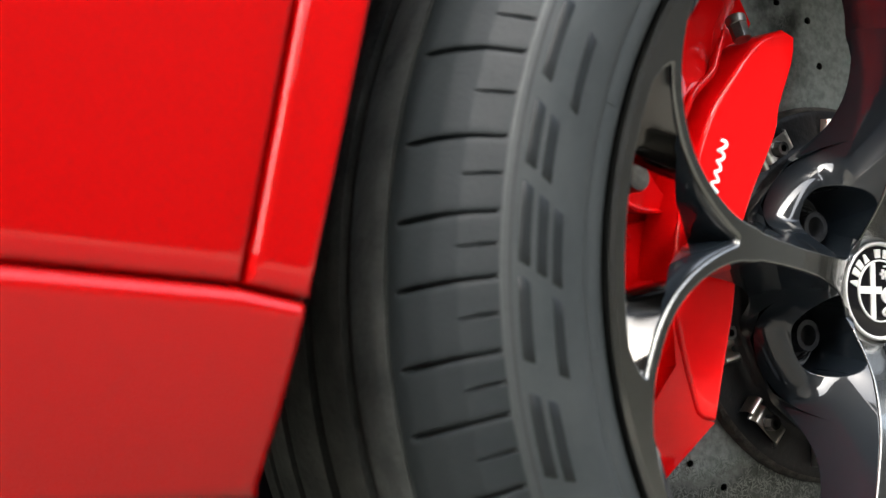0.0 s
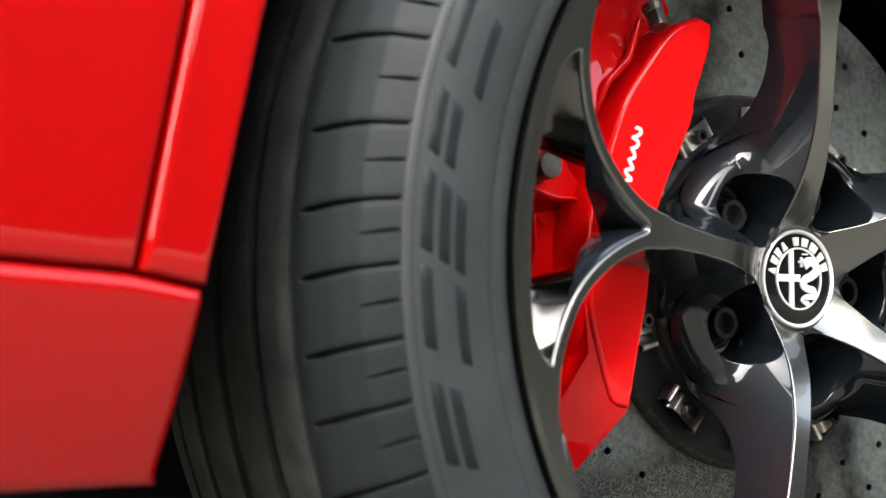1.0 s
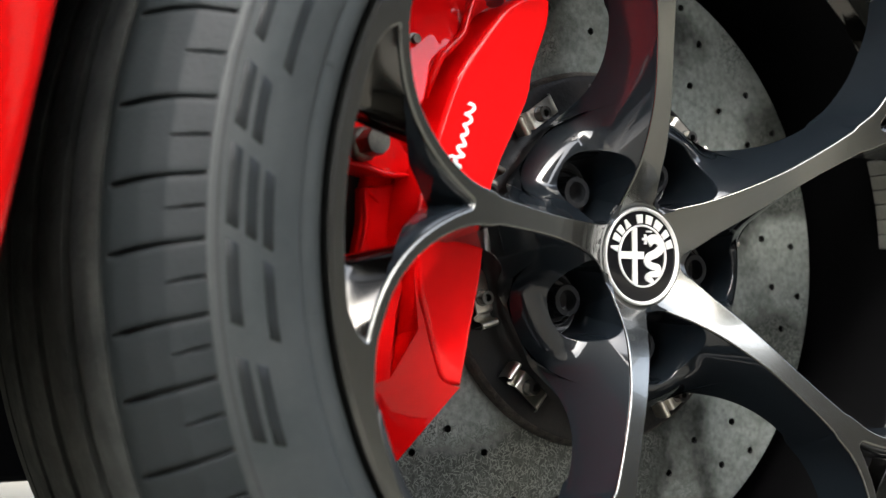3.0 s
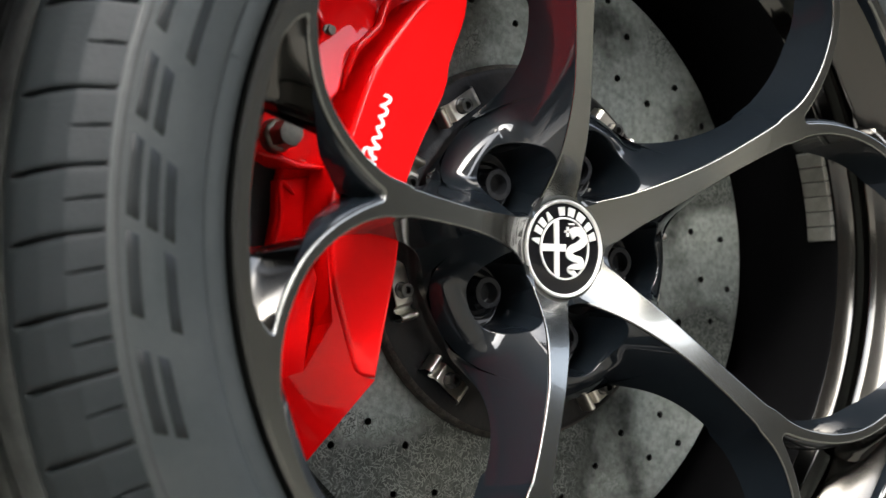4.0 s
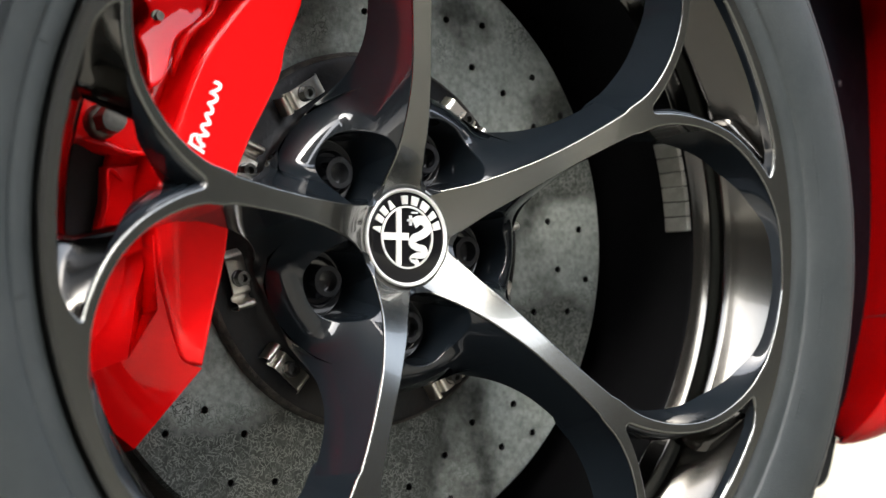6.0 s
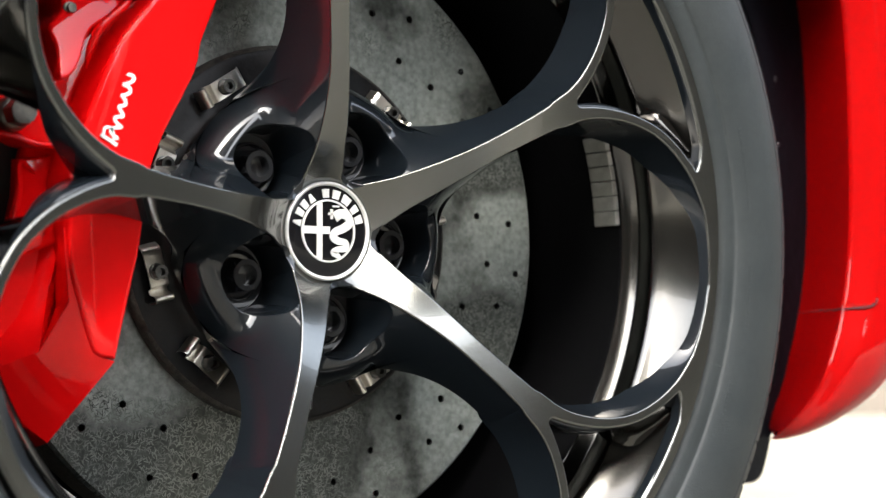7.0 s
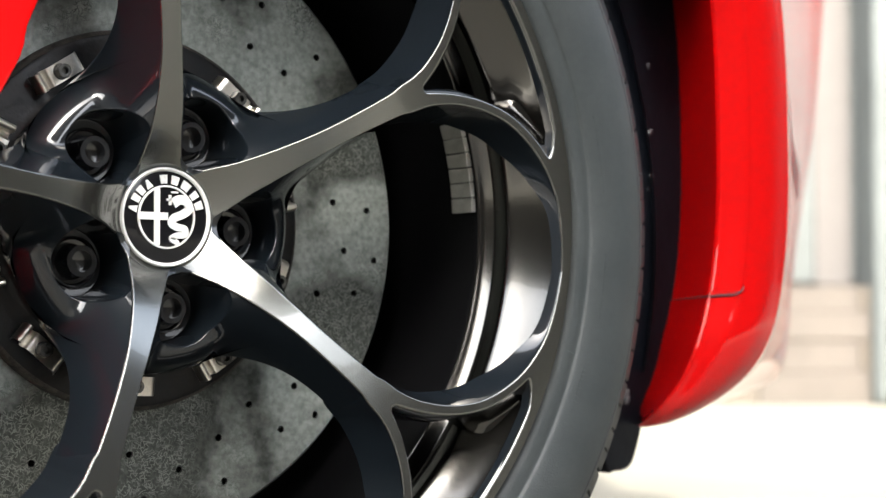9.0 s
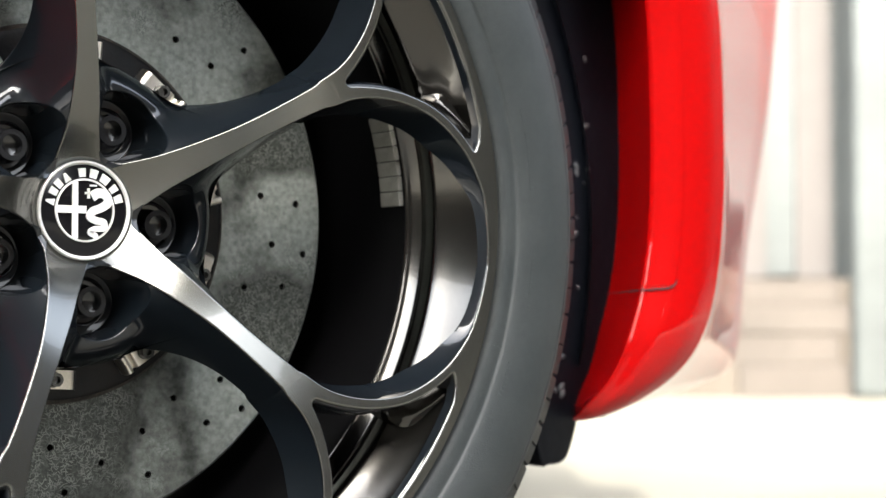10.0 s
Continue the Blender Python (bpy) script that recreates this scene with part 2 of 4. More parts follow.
# the other side of the street closes the place behind the camera
tagged(new("wall_street", box("wall_street", -30, 30, -9.0, -8.6, 0, 2.6, BRICK, 0)), "plain brown brick wall across the street", "wall", kind="structure")
# unseen wall, added to keep the sun off the car
tagged(new("wall_shade", box("wall_shade", -3.6, 0.1, -3.7, -3.3, 0, 4.0, BRICK, 0)), "plain brown brick wall out of view, added to shade the car", "wall", kind="structure")
# unseen wall, added to hide bright sky from the caliper and bumper
tagged(new("wall_sky_block", box("wall_sky_block", 1.2, 24.0, -4.8, -4.4, 0, 4.3, BRICK, 0)), "plain brown brick wall out of view, added to cut sky light and reflections", "wall", kind="structure")
# unseen wall, added to dim the low sky mirrored in the rim barrel
tagged(new("wall_reflected", box("wall_reflected", -7.3, -7.0, -8.5, 0.6, 0, 2.5, BRICK, 0)), "plain brown brick wall out of view, added for the barrel to reflect", "wall", kind="structure")
# ---- the car ----
car = thing("car", "glossy red sports saloon parked on pale paving", "car")
AT = Matrix.Translation((0, 0, HUB))
wheel = add("wheel", None, car, "dark graphite five-spoke alloy wheel with low-profile tyre", AT)

# wheel face: radius against y (y grows into the car)
FACE_R = [0.0, 0.026, 0.034, 0.045, 0.06, 0.08, 0.10, 0.15, 0.20, 0.22, 0.235, 0.2455, 0.2470, 0.2475]
FACE_Y = [0.0, -0.002, -0.008, -0.018, -0.029, -0.039, -0.046, -0.059, -0.0670, -0.0702, -0.0722, -0.0730, -0.0723, -0.0700]
FACE = smooth_line(list(zip(FACE_R, FACE_Y)), 6)


def face_y(r):
    return np.interp(r, [p[0] for p in FACE], [p[1] for p in FACE])


def wall_depth(r):
    return np.interp(r, [0.03, 0.05, 0.08, 0.10, 0.12, 0.14, 0.165, 0.20, 0.22, 0.232, 0.238, 0.242], [0.03, 0.046, 0.042, 0.040, 0.038, 0.036, 0.034, 0.030, 0.024, 0.013, 0.004, 0.0015])


STEM = [(0.020, 0.0, 0.0165), (0.034, 0.0, 0.0130), (0.045, 0.0, 0.0105), (0.06, 0.0, 0.0086), (0.08, 0.0, 0.0068), (0.10, 0.0, 0.0060), (0.125, 0.0, 0.0064), (0.145, 0.0, 0.0074), (0.152, 0.0, 0.0076)]
ARM = [(0.148, 1.2, 0.0050), (0.165, 2.9, 0.0036), (0.18, 5.1, 0.0030), (0.195, 7.9, 0.0028), (0.21, 11.6, 0.0027), (0.2232, 16.4, 0.0027), (0.233, 21.2, 0.0028), (0.2395, 26.0, 0.0030), (0.2435, 31.0, 0.003), (0.2455, 36.0, 0.003)]


def capsule_chain(p, chain):
    """Distance to a chain of tapered capsules."""
    best = np.full(len(p), 1e3)
    for (ax, az, ar), (bx, bz, br) in zip(chain, chain[1:]):
        a, d = np.array((ax, az)), np.array((bx - ax, bz - az))
        t = np.clip(((p - a) @ d) / (d @ d), 0, 1)
        best = np.minimum(best, np.linalg.norm(p - a - t[:, None] * d, axis=1) - (ar + (br - ar) * t))
    return best


def blend(a, b, k):
    h = np.clip(0.5 + 0.5 * (b - a) / k, 0, 1)
    return b * (1 - h) + a * h - k * h * (1 - h)


def polar(rows, side=1, per=5):
    return [(r * math.cos(radians(side * a)), r * math.sin(radians(side * a)), w) for r, a, w in smooth_line(rows, per)]


STEM_L, ARM_L, ARM_R = polar(STEM), polar(ARM, 1), polar(ARM, -1)


def face_distance(p):
    """Below zero where one fifth of the wheel face has metal."""
    r = np.hypot(p[:, 0], p[:, 1])
    a = np.degrees(np.abs(np.arctan2(p[:, 1], p[:, 0])))
    d = capsule_chain(p, STEM_L)
    d = blend(d, np.minimum(capsule_chain(p, ARM_L), capsule_chain(p, ARM_R)), 0.004)
    ring = np.interp(a, [0, 15, 17.5, 19.5, 22, 25, 36], [0.2402, 0.2402, 0.2370, 0.2315, 0.2335, 0.2375, 0.2400]) - r
    d = blend(d, ring, 0.005)
    return blend(d, r - 0.030, 0.006)


def spoke_mesh():
    nr, na, edge = 150, 132, 0.0010
    rs, an = np.linspace(0.0245, 0.2475, nr), np.radians(np.linspace(-36, 36, na))
    gr, ga = np.meshgrid(rs, an, indexing="ij")
    pts = np.stack([(gr * np.cos(ga)).ravel(), (gr * np.sin(ga)).ravel()], 1)
    d = face_distance(pts) + edge
    verts, index, faces, rim = [], {}, [], []

    def vert(key, x, z):
        if key not in index:
            index[key] = len(verts)
            verts.append((x, z))
        return index[key]

    for i in range(nr - 1):
        for j in range(na - 1):
            c = [i * na + j, (i + 1) * na + j, (i + 1) * na + j + 1, i * na + j + 1]
            v = [d[k] for k in c]
            if min(v) > 0:
                continue
            poly, cut = [], []
            for k in range(4):
                a, b, va, vb = c[k], c[(k + 1) % 4], v[k], v[(k + 1) % 4]
                if va <= 0:
                    poly.append(vert(a, *pts[a]))
                if (va <= 0) != (vb <= 0):
                    t = va / (va - vb)
                    q = vert((min(a, b), max(a, b)), *(pts[a] + t * (pts[b] - pts[a])))
                    poly.append(q)
                    cut.append(q)
            if len(poly) > 2:
                faces.append(tuple(poly))
            if len(cut) == 2:
                rim.append(tuple(cut))
    flat = np.array(verts)
    out = [(x, float(face_y(math.hypot(x, z))), z) for x, z in verts]
    ids = sorted({q for e in rim for q in e})
    base = flat[ids]
    e = 2e-4
    g = np.stack([face_distance(base + (e, 0)) - face_distance(base - (e, 0)), face_distance(base + (0, e)) - face_distance(base - (0, e))], 1)
    g /= np.linalg.norm(g, axis=1)[:, None] + 1e-9
    r0 = np.hypot(base[:, 0], base[:, 1])
    y0, deep = face_y(r0), wall_depth(r0)
    flare = np.interp(r0, [0.03, 0.13, 0.145, 0.17, 0.2475], [0.0003, 0.0003, 0.0060, 0.0070, 0.0052])
    arm_at = np.interp(r0, [q[0] for q in ARM], [q[1] for q in ARM])
    pocket = (r0 > 0.15) & (np.degrees(np.abs(np.arctan2(base[:, 1], base[:, 0]))) < arm_at)
    flare = np.where(pocket, np.interp(np.degrees(np.abs(np.arctan2(base[:, 1], base[:, 0]))), [0, 4, 6, 10, 19], [0.0045, 0.0050, 0.0045, 0.0008, 0.0006]), flare)
    deep = np.where(pocket, np.interp(r0, [0.152, 0.165, 0.18, 0.190, 0.206, 0.235], [0.040, 0.032, 0.021, 0.016, 0.004, 0.002]), deep)
    rimward = np.clip((r0 - 0.2350) / 0.0030, 0, 1)
    rimward = np.where(pocket, rimward * rimward * (3 - 2 * rimward), 0)
    flare, deep = flare + (0.0008 - flare) * rimward, deep + (0.0060 - deep) * rimward
    room = np.where(pocket, 0.0012, 0.03)
    inside = np.flatnonzero(pocket)
    rim_pts, way = base[inside], g[inside]
    open_to = np.full(len(inside), 0.0012)
    alive = np.ones(len(inside), bool)
    for o in np.linspace(0.0014, 0.0110, 40):
        p = rim_pts + way * o
        alive &= np.sqrt(((p[:, None, :] - rim_pts[None, :, :]) ** 2).sum(2)).min(1) > 0.93 * o
        open_to = np.where(alive, o, open_to)
    link = {}
    for a, b in rim:
        link.setdefault(a, []).append(b)
        link.setdefault(b, []).append(a)
    spot = {ids[k]: n for n, k in enumerate(inside)}
    for _ in range(60):
        mean = np.array([np.mean([open_to[n]] + [open_to[spot[q]] for q in link[ids[k]] if q in spot]) for n, k in enumerate(inside)])
        open_to = np.minimum(mean, open_to + 0.0001)
    turn_in = np.degrees(np.abs(np.arctan2(rim_pts[:, 1], rim_pts[:, 0])))
    room[inside] = open_to
    # the crotch of the fork is cut to its full depth
    sheer = np.interp(turn_in, [8, 12], [1.0, 0.0])
    flare[inside] += (np.minimum(flare[inside], np.maximum(room[inside] - 0.00105, 0.0003)) - flare[inside]) * sheer
    hollow = np.zeros(len(base))
    hollow[inside] = np.interp(turn_in, [5, 11], [0.0, 0.6])
    rings = [(0.0004, 0.00005, 0), (0.00075, 0.00028, 0), (0.00097, 0.0007, 0), (0.00105, 0.0013, 0)]
    rings += [(0.00105, 0.0013, s) for s in (0.03, 0.08, 0.15, 0.24, 0.35, 0.47, 0.6, 0.73, 0.84, 0.92, 0.97, 1.0)]
    last = ids
    walls = len(faces) + 4 * len(rim)
    wide = np.where(pocket, 1.7, 1.0)
    for first, back, s in rings:
        off, back = first * wide, back * wide
        o = np.minimum(off + flare * s, np.maximum(room, off))
        u = np.clip((o - off) / flare, 0, 1)
        down = deep * np.where(pocket, (1 - np.clip(1 - (0.995 * u) ** 2.0, 0, 1) ** 0.5) * (1 - hollow) + (1 - (1 - u) ** 2) * hollow, u ** 0.8)
        p = base + g * o[:, None]
        start = len(out)
        out += [(p[k, 0], y0[k] + back[k] + down[k], p[k, 1]) for k in range(len(ids))]
        here = {q: start + k for k, q in enumerate(ids)}
        prev = {q: last[k] for k, q in enumerate(ids)}
        faces += [(prev[a], prev[b], here[b], here[a]) for a, b in rim]
        last = [here[q] for q in ids]
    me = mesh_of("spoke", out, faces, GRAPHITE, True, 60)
    # even normals over the turned front of the spoke
    normals = []
    for x, y, z in out[:len(flat)]:
        r = math.hypot(x, z)
        low, high = max(r - 0.011, 0.028), min(r + 0.011, 0.246)
        slope = float(face_y(high) - face_y(low)) / (high - low)
        normals.append(Vector((slope * x / r, -1.0, slope * z / r)).normalized())
    normals += [Vector((0, 0, 0))] * (len(out) - len(flat))
    me.normals_split_custom_set_from_vertices(normals)
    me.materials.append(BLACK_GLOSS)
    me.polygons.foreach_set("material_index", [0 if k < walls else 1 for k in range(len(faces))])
    return me


RAMP = [(-0.028, 0.2213), (-0.0385, 0.2218), (-0.0415, 0.2235), (-0.0490, 0.2300), (-0.0580, 0.2362), (-0.0650, 0.2400), (-0.0690, 0.2408)]


def web_mesh(side):
    """Hollow floor in the narrow end of the fork, from one arm into the slope of the rim."""
    across = np.linspace(0, 1, 25)
    along = list(np.linspace(19.3, 10.0, 30)) + [9.6, 9.2, 8.9, 8.7, 8.6]
    roll = [0.0] * 30 + [0.0004, 0.0014, 0.0032, 0.0060, 0.0100]
    verts, faces = [], []
    for a0, drop in zip(along, roll):
        for q in across:
            a = a0 - (1.7 if q < 0.5 else 0.6) * (2 * q - 1) ** 2 * np.interp(a0, [10, 14], [1, 0])
            arm = np.interp(a, [p[1] for p in ARM], [p[0] for p in ARM]) + 0.0046
            ring = np.interp(a, [0, 15, 17.5, 19.5], [0.2392, 0.2392, 0.2360, 0.2318])
            r = arm + (max(ring, arm + 0.0004) - arm) * q
            deep = np.interp(a, [8, 10, 12, 16, 18.2, 19.4], [0.0225, 0.0180, 0.0150, 0.0100, 0.0038, 0.0010])
            u = min((r - arm) / 0.016, 1.0)
            floor_y = face_y(r) + 0.0026 + deep * (1 - (1 - u) ** 1.45) + drop
            y = blend(floor_y, np.interp(r, [p[1] for p in RAMP], [p[0] for p in RAMP]) + 0.0016, 0.0065)
            f = side * radians(a)
            verts.append((r * math.cos(f), y, r * math.sin(f)))
    n = len(across)
    for i in range(len(along) - 1):
        faces += [(i * n + j, i * n + j + 1, (i + 1) * n + j + 1, (i + 1) * n + j) for j in range(n - 1)]
    return mesh_of("spoke_web", verts, faces, BARREL, True, 80)


FIRST = 29.0
spoke = spoke_mesh()
webs = [web_mesh(1), web_mesh(-1)]
for k in range(5):
    add("spoke", spoke, wheel, "" if k else "glossy graphite Y-shaped spoke", pose(0, 0, 0, 0, -(FIRST + 72 * k), 0))
    for web in webs:
        add("spoke_web", web, wheel, "", pose(0, 0, 0, 0, -(FIRST + 72 * k), 0))

# barrel behind the spokes, from the lip to the inner flange
lip = smooth_line([(0.2475, -0.0700), (0.2478, -0.0660), (0.2480, -0.0600), (0.2482, -0.050)], 4)
add("rim_lip", lathe("rim_lip", lip, GRAPHITE, 200), wheel)
barrel_rows = smooth_line([(0.2408, -0.0690), (0.2400, -0.0650), (0.2362, -0.0580), (0.2300, -0.0490), (0.2235, -0.0415)], 5)
barrel_rows += smooth_line([(0.2218, -0.0385), (0.2214, -0.034), (0.2213, -0.028), (0.2205, -0.0262)], 4)
inner_rows = smooth_line([(0.2170, -0.0222), (0.2140, -0.0195), (0.2128, -0.016), (0.2125, 0.02), (0.2130, 0.06), (0.218, 0.11), (0.228, 0.15), (0.236, 0.168), (0.25, 0.174)], 4)
barrel_rows += inner_rows[:6]
add("barrel", lathe("barrel", barrel_rows, BARREL, 200, sharp=50), wheel, "dark polished rim barrel")
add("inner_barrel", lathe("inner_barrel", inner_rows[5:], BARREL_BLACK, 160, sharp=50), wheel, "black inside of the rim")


# stick-on balance weights inside the rim
weight = box("balance_weight", -0.0102, 0.0102, -0.0046, 0.0046, -0.0018, 0.0018, WEIGHT, 0.0006)
for k in range(6):
    a = 17.0 - 2.63 * k
    add("balance_weight", weight, wheel, "" if k else "dull grey stick-on balance weight", pose(0, 0, 0, 0, -a, 0) @ pose(0.2112, -0.0085, 0, 0, 90, 0) @ pose(0, 0, 0, 0, 0, 90))


def hub_mesh():
    """Web that sweeps from spoke to spoke, with a cup for each of the five bolts."""
    rs = np.unique(np.concatenate([np.linspace(0.0290, 0.082, 112), np.linspace(0.082, 0.097, 60), np.linspace(0.097, 0.158, 50)]))
    half = 104
    fit = np.polyfit([q[0] for q in STEM[1:]], [q[2] for q in STEM[1:]], 4)

    def gap(r, f):
        return np.maximum(r * np.sin(f) - np.minimum(np.polyval(fit, r), 0.0142), 0)

    def sheet(r, d):
        """Flanks that fall away from each spoke and run into the dome round the bolts."""
        flank = face_y(r) + 0.0014 + (1.0 + 36.0 * np.maximum(r - 0.05, 0)) * d
        dome = -0.0020 + 62.0 * np.maximum(r - 0.0740, 0) ** 2
        h = np.clip(0.5 + 0.5 * (dome - flank) / 0.014, 0, 1)
        return dome * (1 - h) + flank * h - 0.014 * h * (1 - h)

    def back(r):
        """Depth at which the flank ends."""
        return -0.0285 + 0.0405 * np.exp(-(r - 0.09) / 0.022)

    start = np.arcsin(np.clip((np.minimum(np.polyval(fit, rs), 0.0142) - 0.0003) / rs, 0, 0.58))
    lo, hi = start.copy(), np.full(len(rs), radians(36))
    for _ in range(40):
        mid = (lo + hi) / 2
        on = sheet(rs, gap(rs, mid)) < back(rs)
        lo, hi = np.where(on, mid, lo), np.where(on, hi, mid)
    stop = hi
    cut = stop < radians(35.9)
    verts, faces = [], []
    cols = half + 2
    for k in range(5):
        for side in (1, -1):
            base = len(verts)
            for i, r in enumerate(rs):
                s = np.linspace(0, 1, half + 1) ** 1.2
                f = start[i] + (stop[i] - start[i]) * s
                rr = np.full(half + 1, r)
                d = gap(rr, f)
                y = sheet(rr, d)
                side_on, w = rr * np.cos(radians(36) - f) - 0.0535, rr * np.sin(radians(36) - f)
                q = np.hypot(side_on / 0.0200, w / 0.0215)
                t = np.clip((1.06 - q) / 0.15, 0, 1)
                y = np.maximum(y, y + (0.0225 - y) * t * t * (3 - 2 * t))
                ang = radians(FIRST + 72 * k) + side * f
                verts += list(np.stack([rr * np.cos(ang), y, rr * np.sin(ang)], 1))
                x, yy, z = verts[-1]
                verts.append((x, yy + float(np.interp(r, [0.09, 0.10], [0.006, 0.0004])), z) if cut[i] else (x, yy, z))
            for i in range(len(rs) - 1):
                faces += [(base + i * cols + j, base + i * cols + j + 1, base + (i + 1) * cols + j + 1, base + (i + 1) * cols + j) for j in range(cols - 1)]
                if side < 0 and rs[i] > 0.05:
                    other = base - len(rs) * cols
                    faces.append((base + i * cols, base + (i + 1) * cols, other + (i + 1) * cols, other + i * cols))
    bm = bmesh.new()
    vs = [bm.verts.new(v) for v in verts]
    for f in faces:
        bm.faces.new([vs[k] for k in f])
    bmesh.ops.remove_doubles(bm, verts=bm.verts, dist=2e-5)
    bmesh.ops.recalc_face_normals(bm, faces=bm.faces)
    me = bpy.data.meshes.new("hub")
    bm.to_mesh(me)
    bm.free()
    me.materials.append(BLACK_GLOSS)
    me.polygons.foreach_set("use_smooth", [True] * len(me.polygons))
    me.set_sharp_from_angle(angle=radians(70))
    return me


add("hub", hub_mesh(), wheel)


def bolt_mesh(name, r_flange, r_hex, height, mat, socket=0.0, sides=6, lip=False):
    """A bolt head that looks to minus y, with its flange at y = 0."""
    rows = [(r_flange, 0.0), (r_flange, -height * 0.18), (r_flange * 0.9, -height * 0.3), (r_hex * 1.02, -height * 0.34)]
    if lip:
        rows = [(r_flange, 0.0), (r_flange, -0.0030), (r_flange - 0.0005, -0.0041), (r_flange - 0.0013, -0.0044), (r_flange - 0.0020, -0.0039), (r_flange - 0.0024, -0.0020), (r_hex * 1.04, -0.0018)]
    verts, faces = [], []
    n = sides * 4

    def ring(r, y, hexed):
        s = len(verts)
        for k in range(n):
            a = 2 * math.pi * k / n
            q = r
            if hexed:
                m = (a % (2 * math.pi / sides)) - math.pi / sides
                q = r * math.cos(math.pi / sides) / math.cos(m)
            verts.append((q * math.cos(a), y, q * math.sin(a)))
        return s

    loops = [ring(r, y, False) for r, y in rows]
    loops += [ring(r_hex, -height * 0.36, True), ring(r_hex, -height * 0.93, True), ring(r_hex * 0.9, -height, False)]
    if socket:
        loops += [ring(socket, -height, False), ring(socket, -height * 0.45, False), ring(socket * 0.3, -height * 0.4, False)]
    for a, b in zip(loops, loops[1:]):
        faces += [(a + k, a + (k + 1) % n, b + (k + 1) % n, b + k) for k in range(n)]
    faces.append(tuple(loops[-1] + k for k in range(n)))
    return mesh_of(name, verts, faces, mat, True, 30)


wheel_bolt = bolt_mesh("wheel_bolt", 0.0148, 0.0098, 0.015, BOLT_BLACK, 0.0060, lip=True)
for k in range(5):
    a = radians(FIRST - 36 + 72 * k)
    add("wheel_bolt", wheel_bolt, wheel, "", pose(0.0525 * math.cos(a), 0.0225, 0.0525 * math.sin(a), 0, 17 * k, 0))

# centre cap
cap = add("centre_cap", lathe("centre_cap", smooth_line([(0.0275, 0.008), (0.0285, 0.002), (0.0285, -0.003), (0.0278, -0.0046), (0.0267, -0.0044), (0.0260, -0.0032)], 4), SILVER, 96), wheel, "round badge with black enamel and silver rings")
add("enamel", lathe("enamel", [(0.0262, -0.0030), (0.0250, -0.0034), (0.012, -0.0038), (0.0, -0.0040)], ENAMEL, 96), cap)
add("inner_ring", lathe("inner_ring", [(0.0181, -0.0034), (0.0180, -0.0046), (0.0170, -0.0047), (0.0169, -0.0034)], SILVER, 96), cap)


def strip(name, line, half, y0, y1, mat, taper=None):
    """A raised band along a line in x and z."""
    left, right = [], []
    for i, (x, z) in enumerate(line):
        a, b = line[max(i - 1, 0)], line[min(i + 1, len(line) - 1)]
        dx, dz = b[0] - a[0], b[1] - a[1]
        q = math.hypot(dx, dz) or 1
        h = half * (taper(i / (len(line) - 1)) if taper else 1)
        left.append((x - dz / q * h, z + dx / q * h))
        right.append((x + dz / q * h, z - dx / q * h))
    n = len(line)
    verts = [(x, y0, z) for x, z in left + right] + [(x, y1, z) for x, z in left + right]
    faces = []
    for i in range(n - 1):
        faces += [(i, i + 1, n + i + 1, n + i), (i, i + 1, 2 * n + i + 1, 2 * n + i), (n + i, n + i + 1, 3 * n + i + 1, 3 * n + i)]
    faces += [(0, n, 3 * n, 2 * n), (n - 1, 2 * n - 1, 4 * n - 1, 3 * n - 1)]
    return mesh_of(name, verts, faces, mat, False)


# plain marks on the badge: a cross, a wavy band and a row of small bars
add("upright_bar", strip("upright_bar", [(-0.0062, 0.0160), (-0.0062, -0.0160)], 0.0017, -0.0048, -0.0036, SILVER), cap)
add("cross_bar", strip("cross_bar", [(-0.0172, 0.0004), (0.0006, 0.0004)], 0.0021, -0.0047, -0.0036, SILVER), cap)
wave = smooth_line([(0.0040, 0.0078), (0.0078, 0.0100), (0.0122, 0.0092), (0.0140, 0.0050), (0.0100, 0.0018), (0.0046, -0.0004), (0.0028, -0.0034), (0.0064, -0.0056), (0.0112, -0.0066), (0.0112, -0.0098), (0.0062, -0.0104), (0.0030, -0.0124), (0.0062, -0.0142), (0.0066, -0.0160)], 6)
add("wavy_band", strip("wavy_band", wave, 0.0019, -0.0048, -0.0036, SILVER, lambda t: 1.5 - 0.75 * t), cap)
add("badge_bar", strip("badge_bar", [(0.0020, 0.0125), (0.0020, 0.0068)], 0.0008, -0.0047, -0.0036, SILVER), cap)
add("badge_bar", strip("badge_bar", [(-0.0002, 0.0098), (0.0042, 0.0098)], 0.0007, -0.0047, -0.0036, SILVER), cap)
add("badge_bar", strip("badge_bar", [(0.0028, 0.0142), (0.0070, 0.0142)], 0.0005, -0.0047, -0.0036, SILVER), cap)
# a row of plain wedges and blocks round the top
for k, (a, w, thin) in enumerate([(168, 6.0, 0.25), (152, 5.0, 1.0), (138, 5.0, 1.0), (122, 6.0, 0.25), (95, 5.5, 1.0), (76, 6.0, 1.0), (56, 7.0, 1.0), (36, 5.0, 1.0), (19, 6.0, 1.0)]):
    inner = [(0.0190 * math.cos(radians(a + q)), 0.0190 * math.sin(radians(a + q))) for q in (w, 0, -w)]
    outer = [(0.0240 * math.cos(radians(a + q)), 0.0240 * math.sin(radians(a + q))) for q in (-w * thin, 0, w * thin)]
    add("badge_mark", slab("badge_mark", inner + outer, -0.0044, -0.0034, SILVER, 0.0, smooth=False), cap)

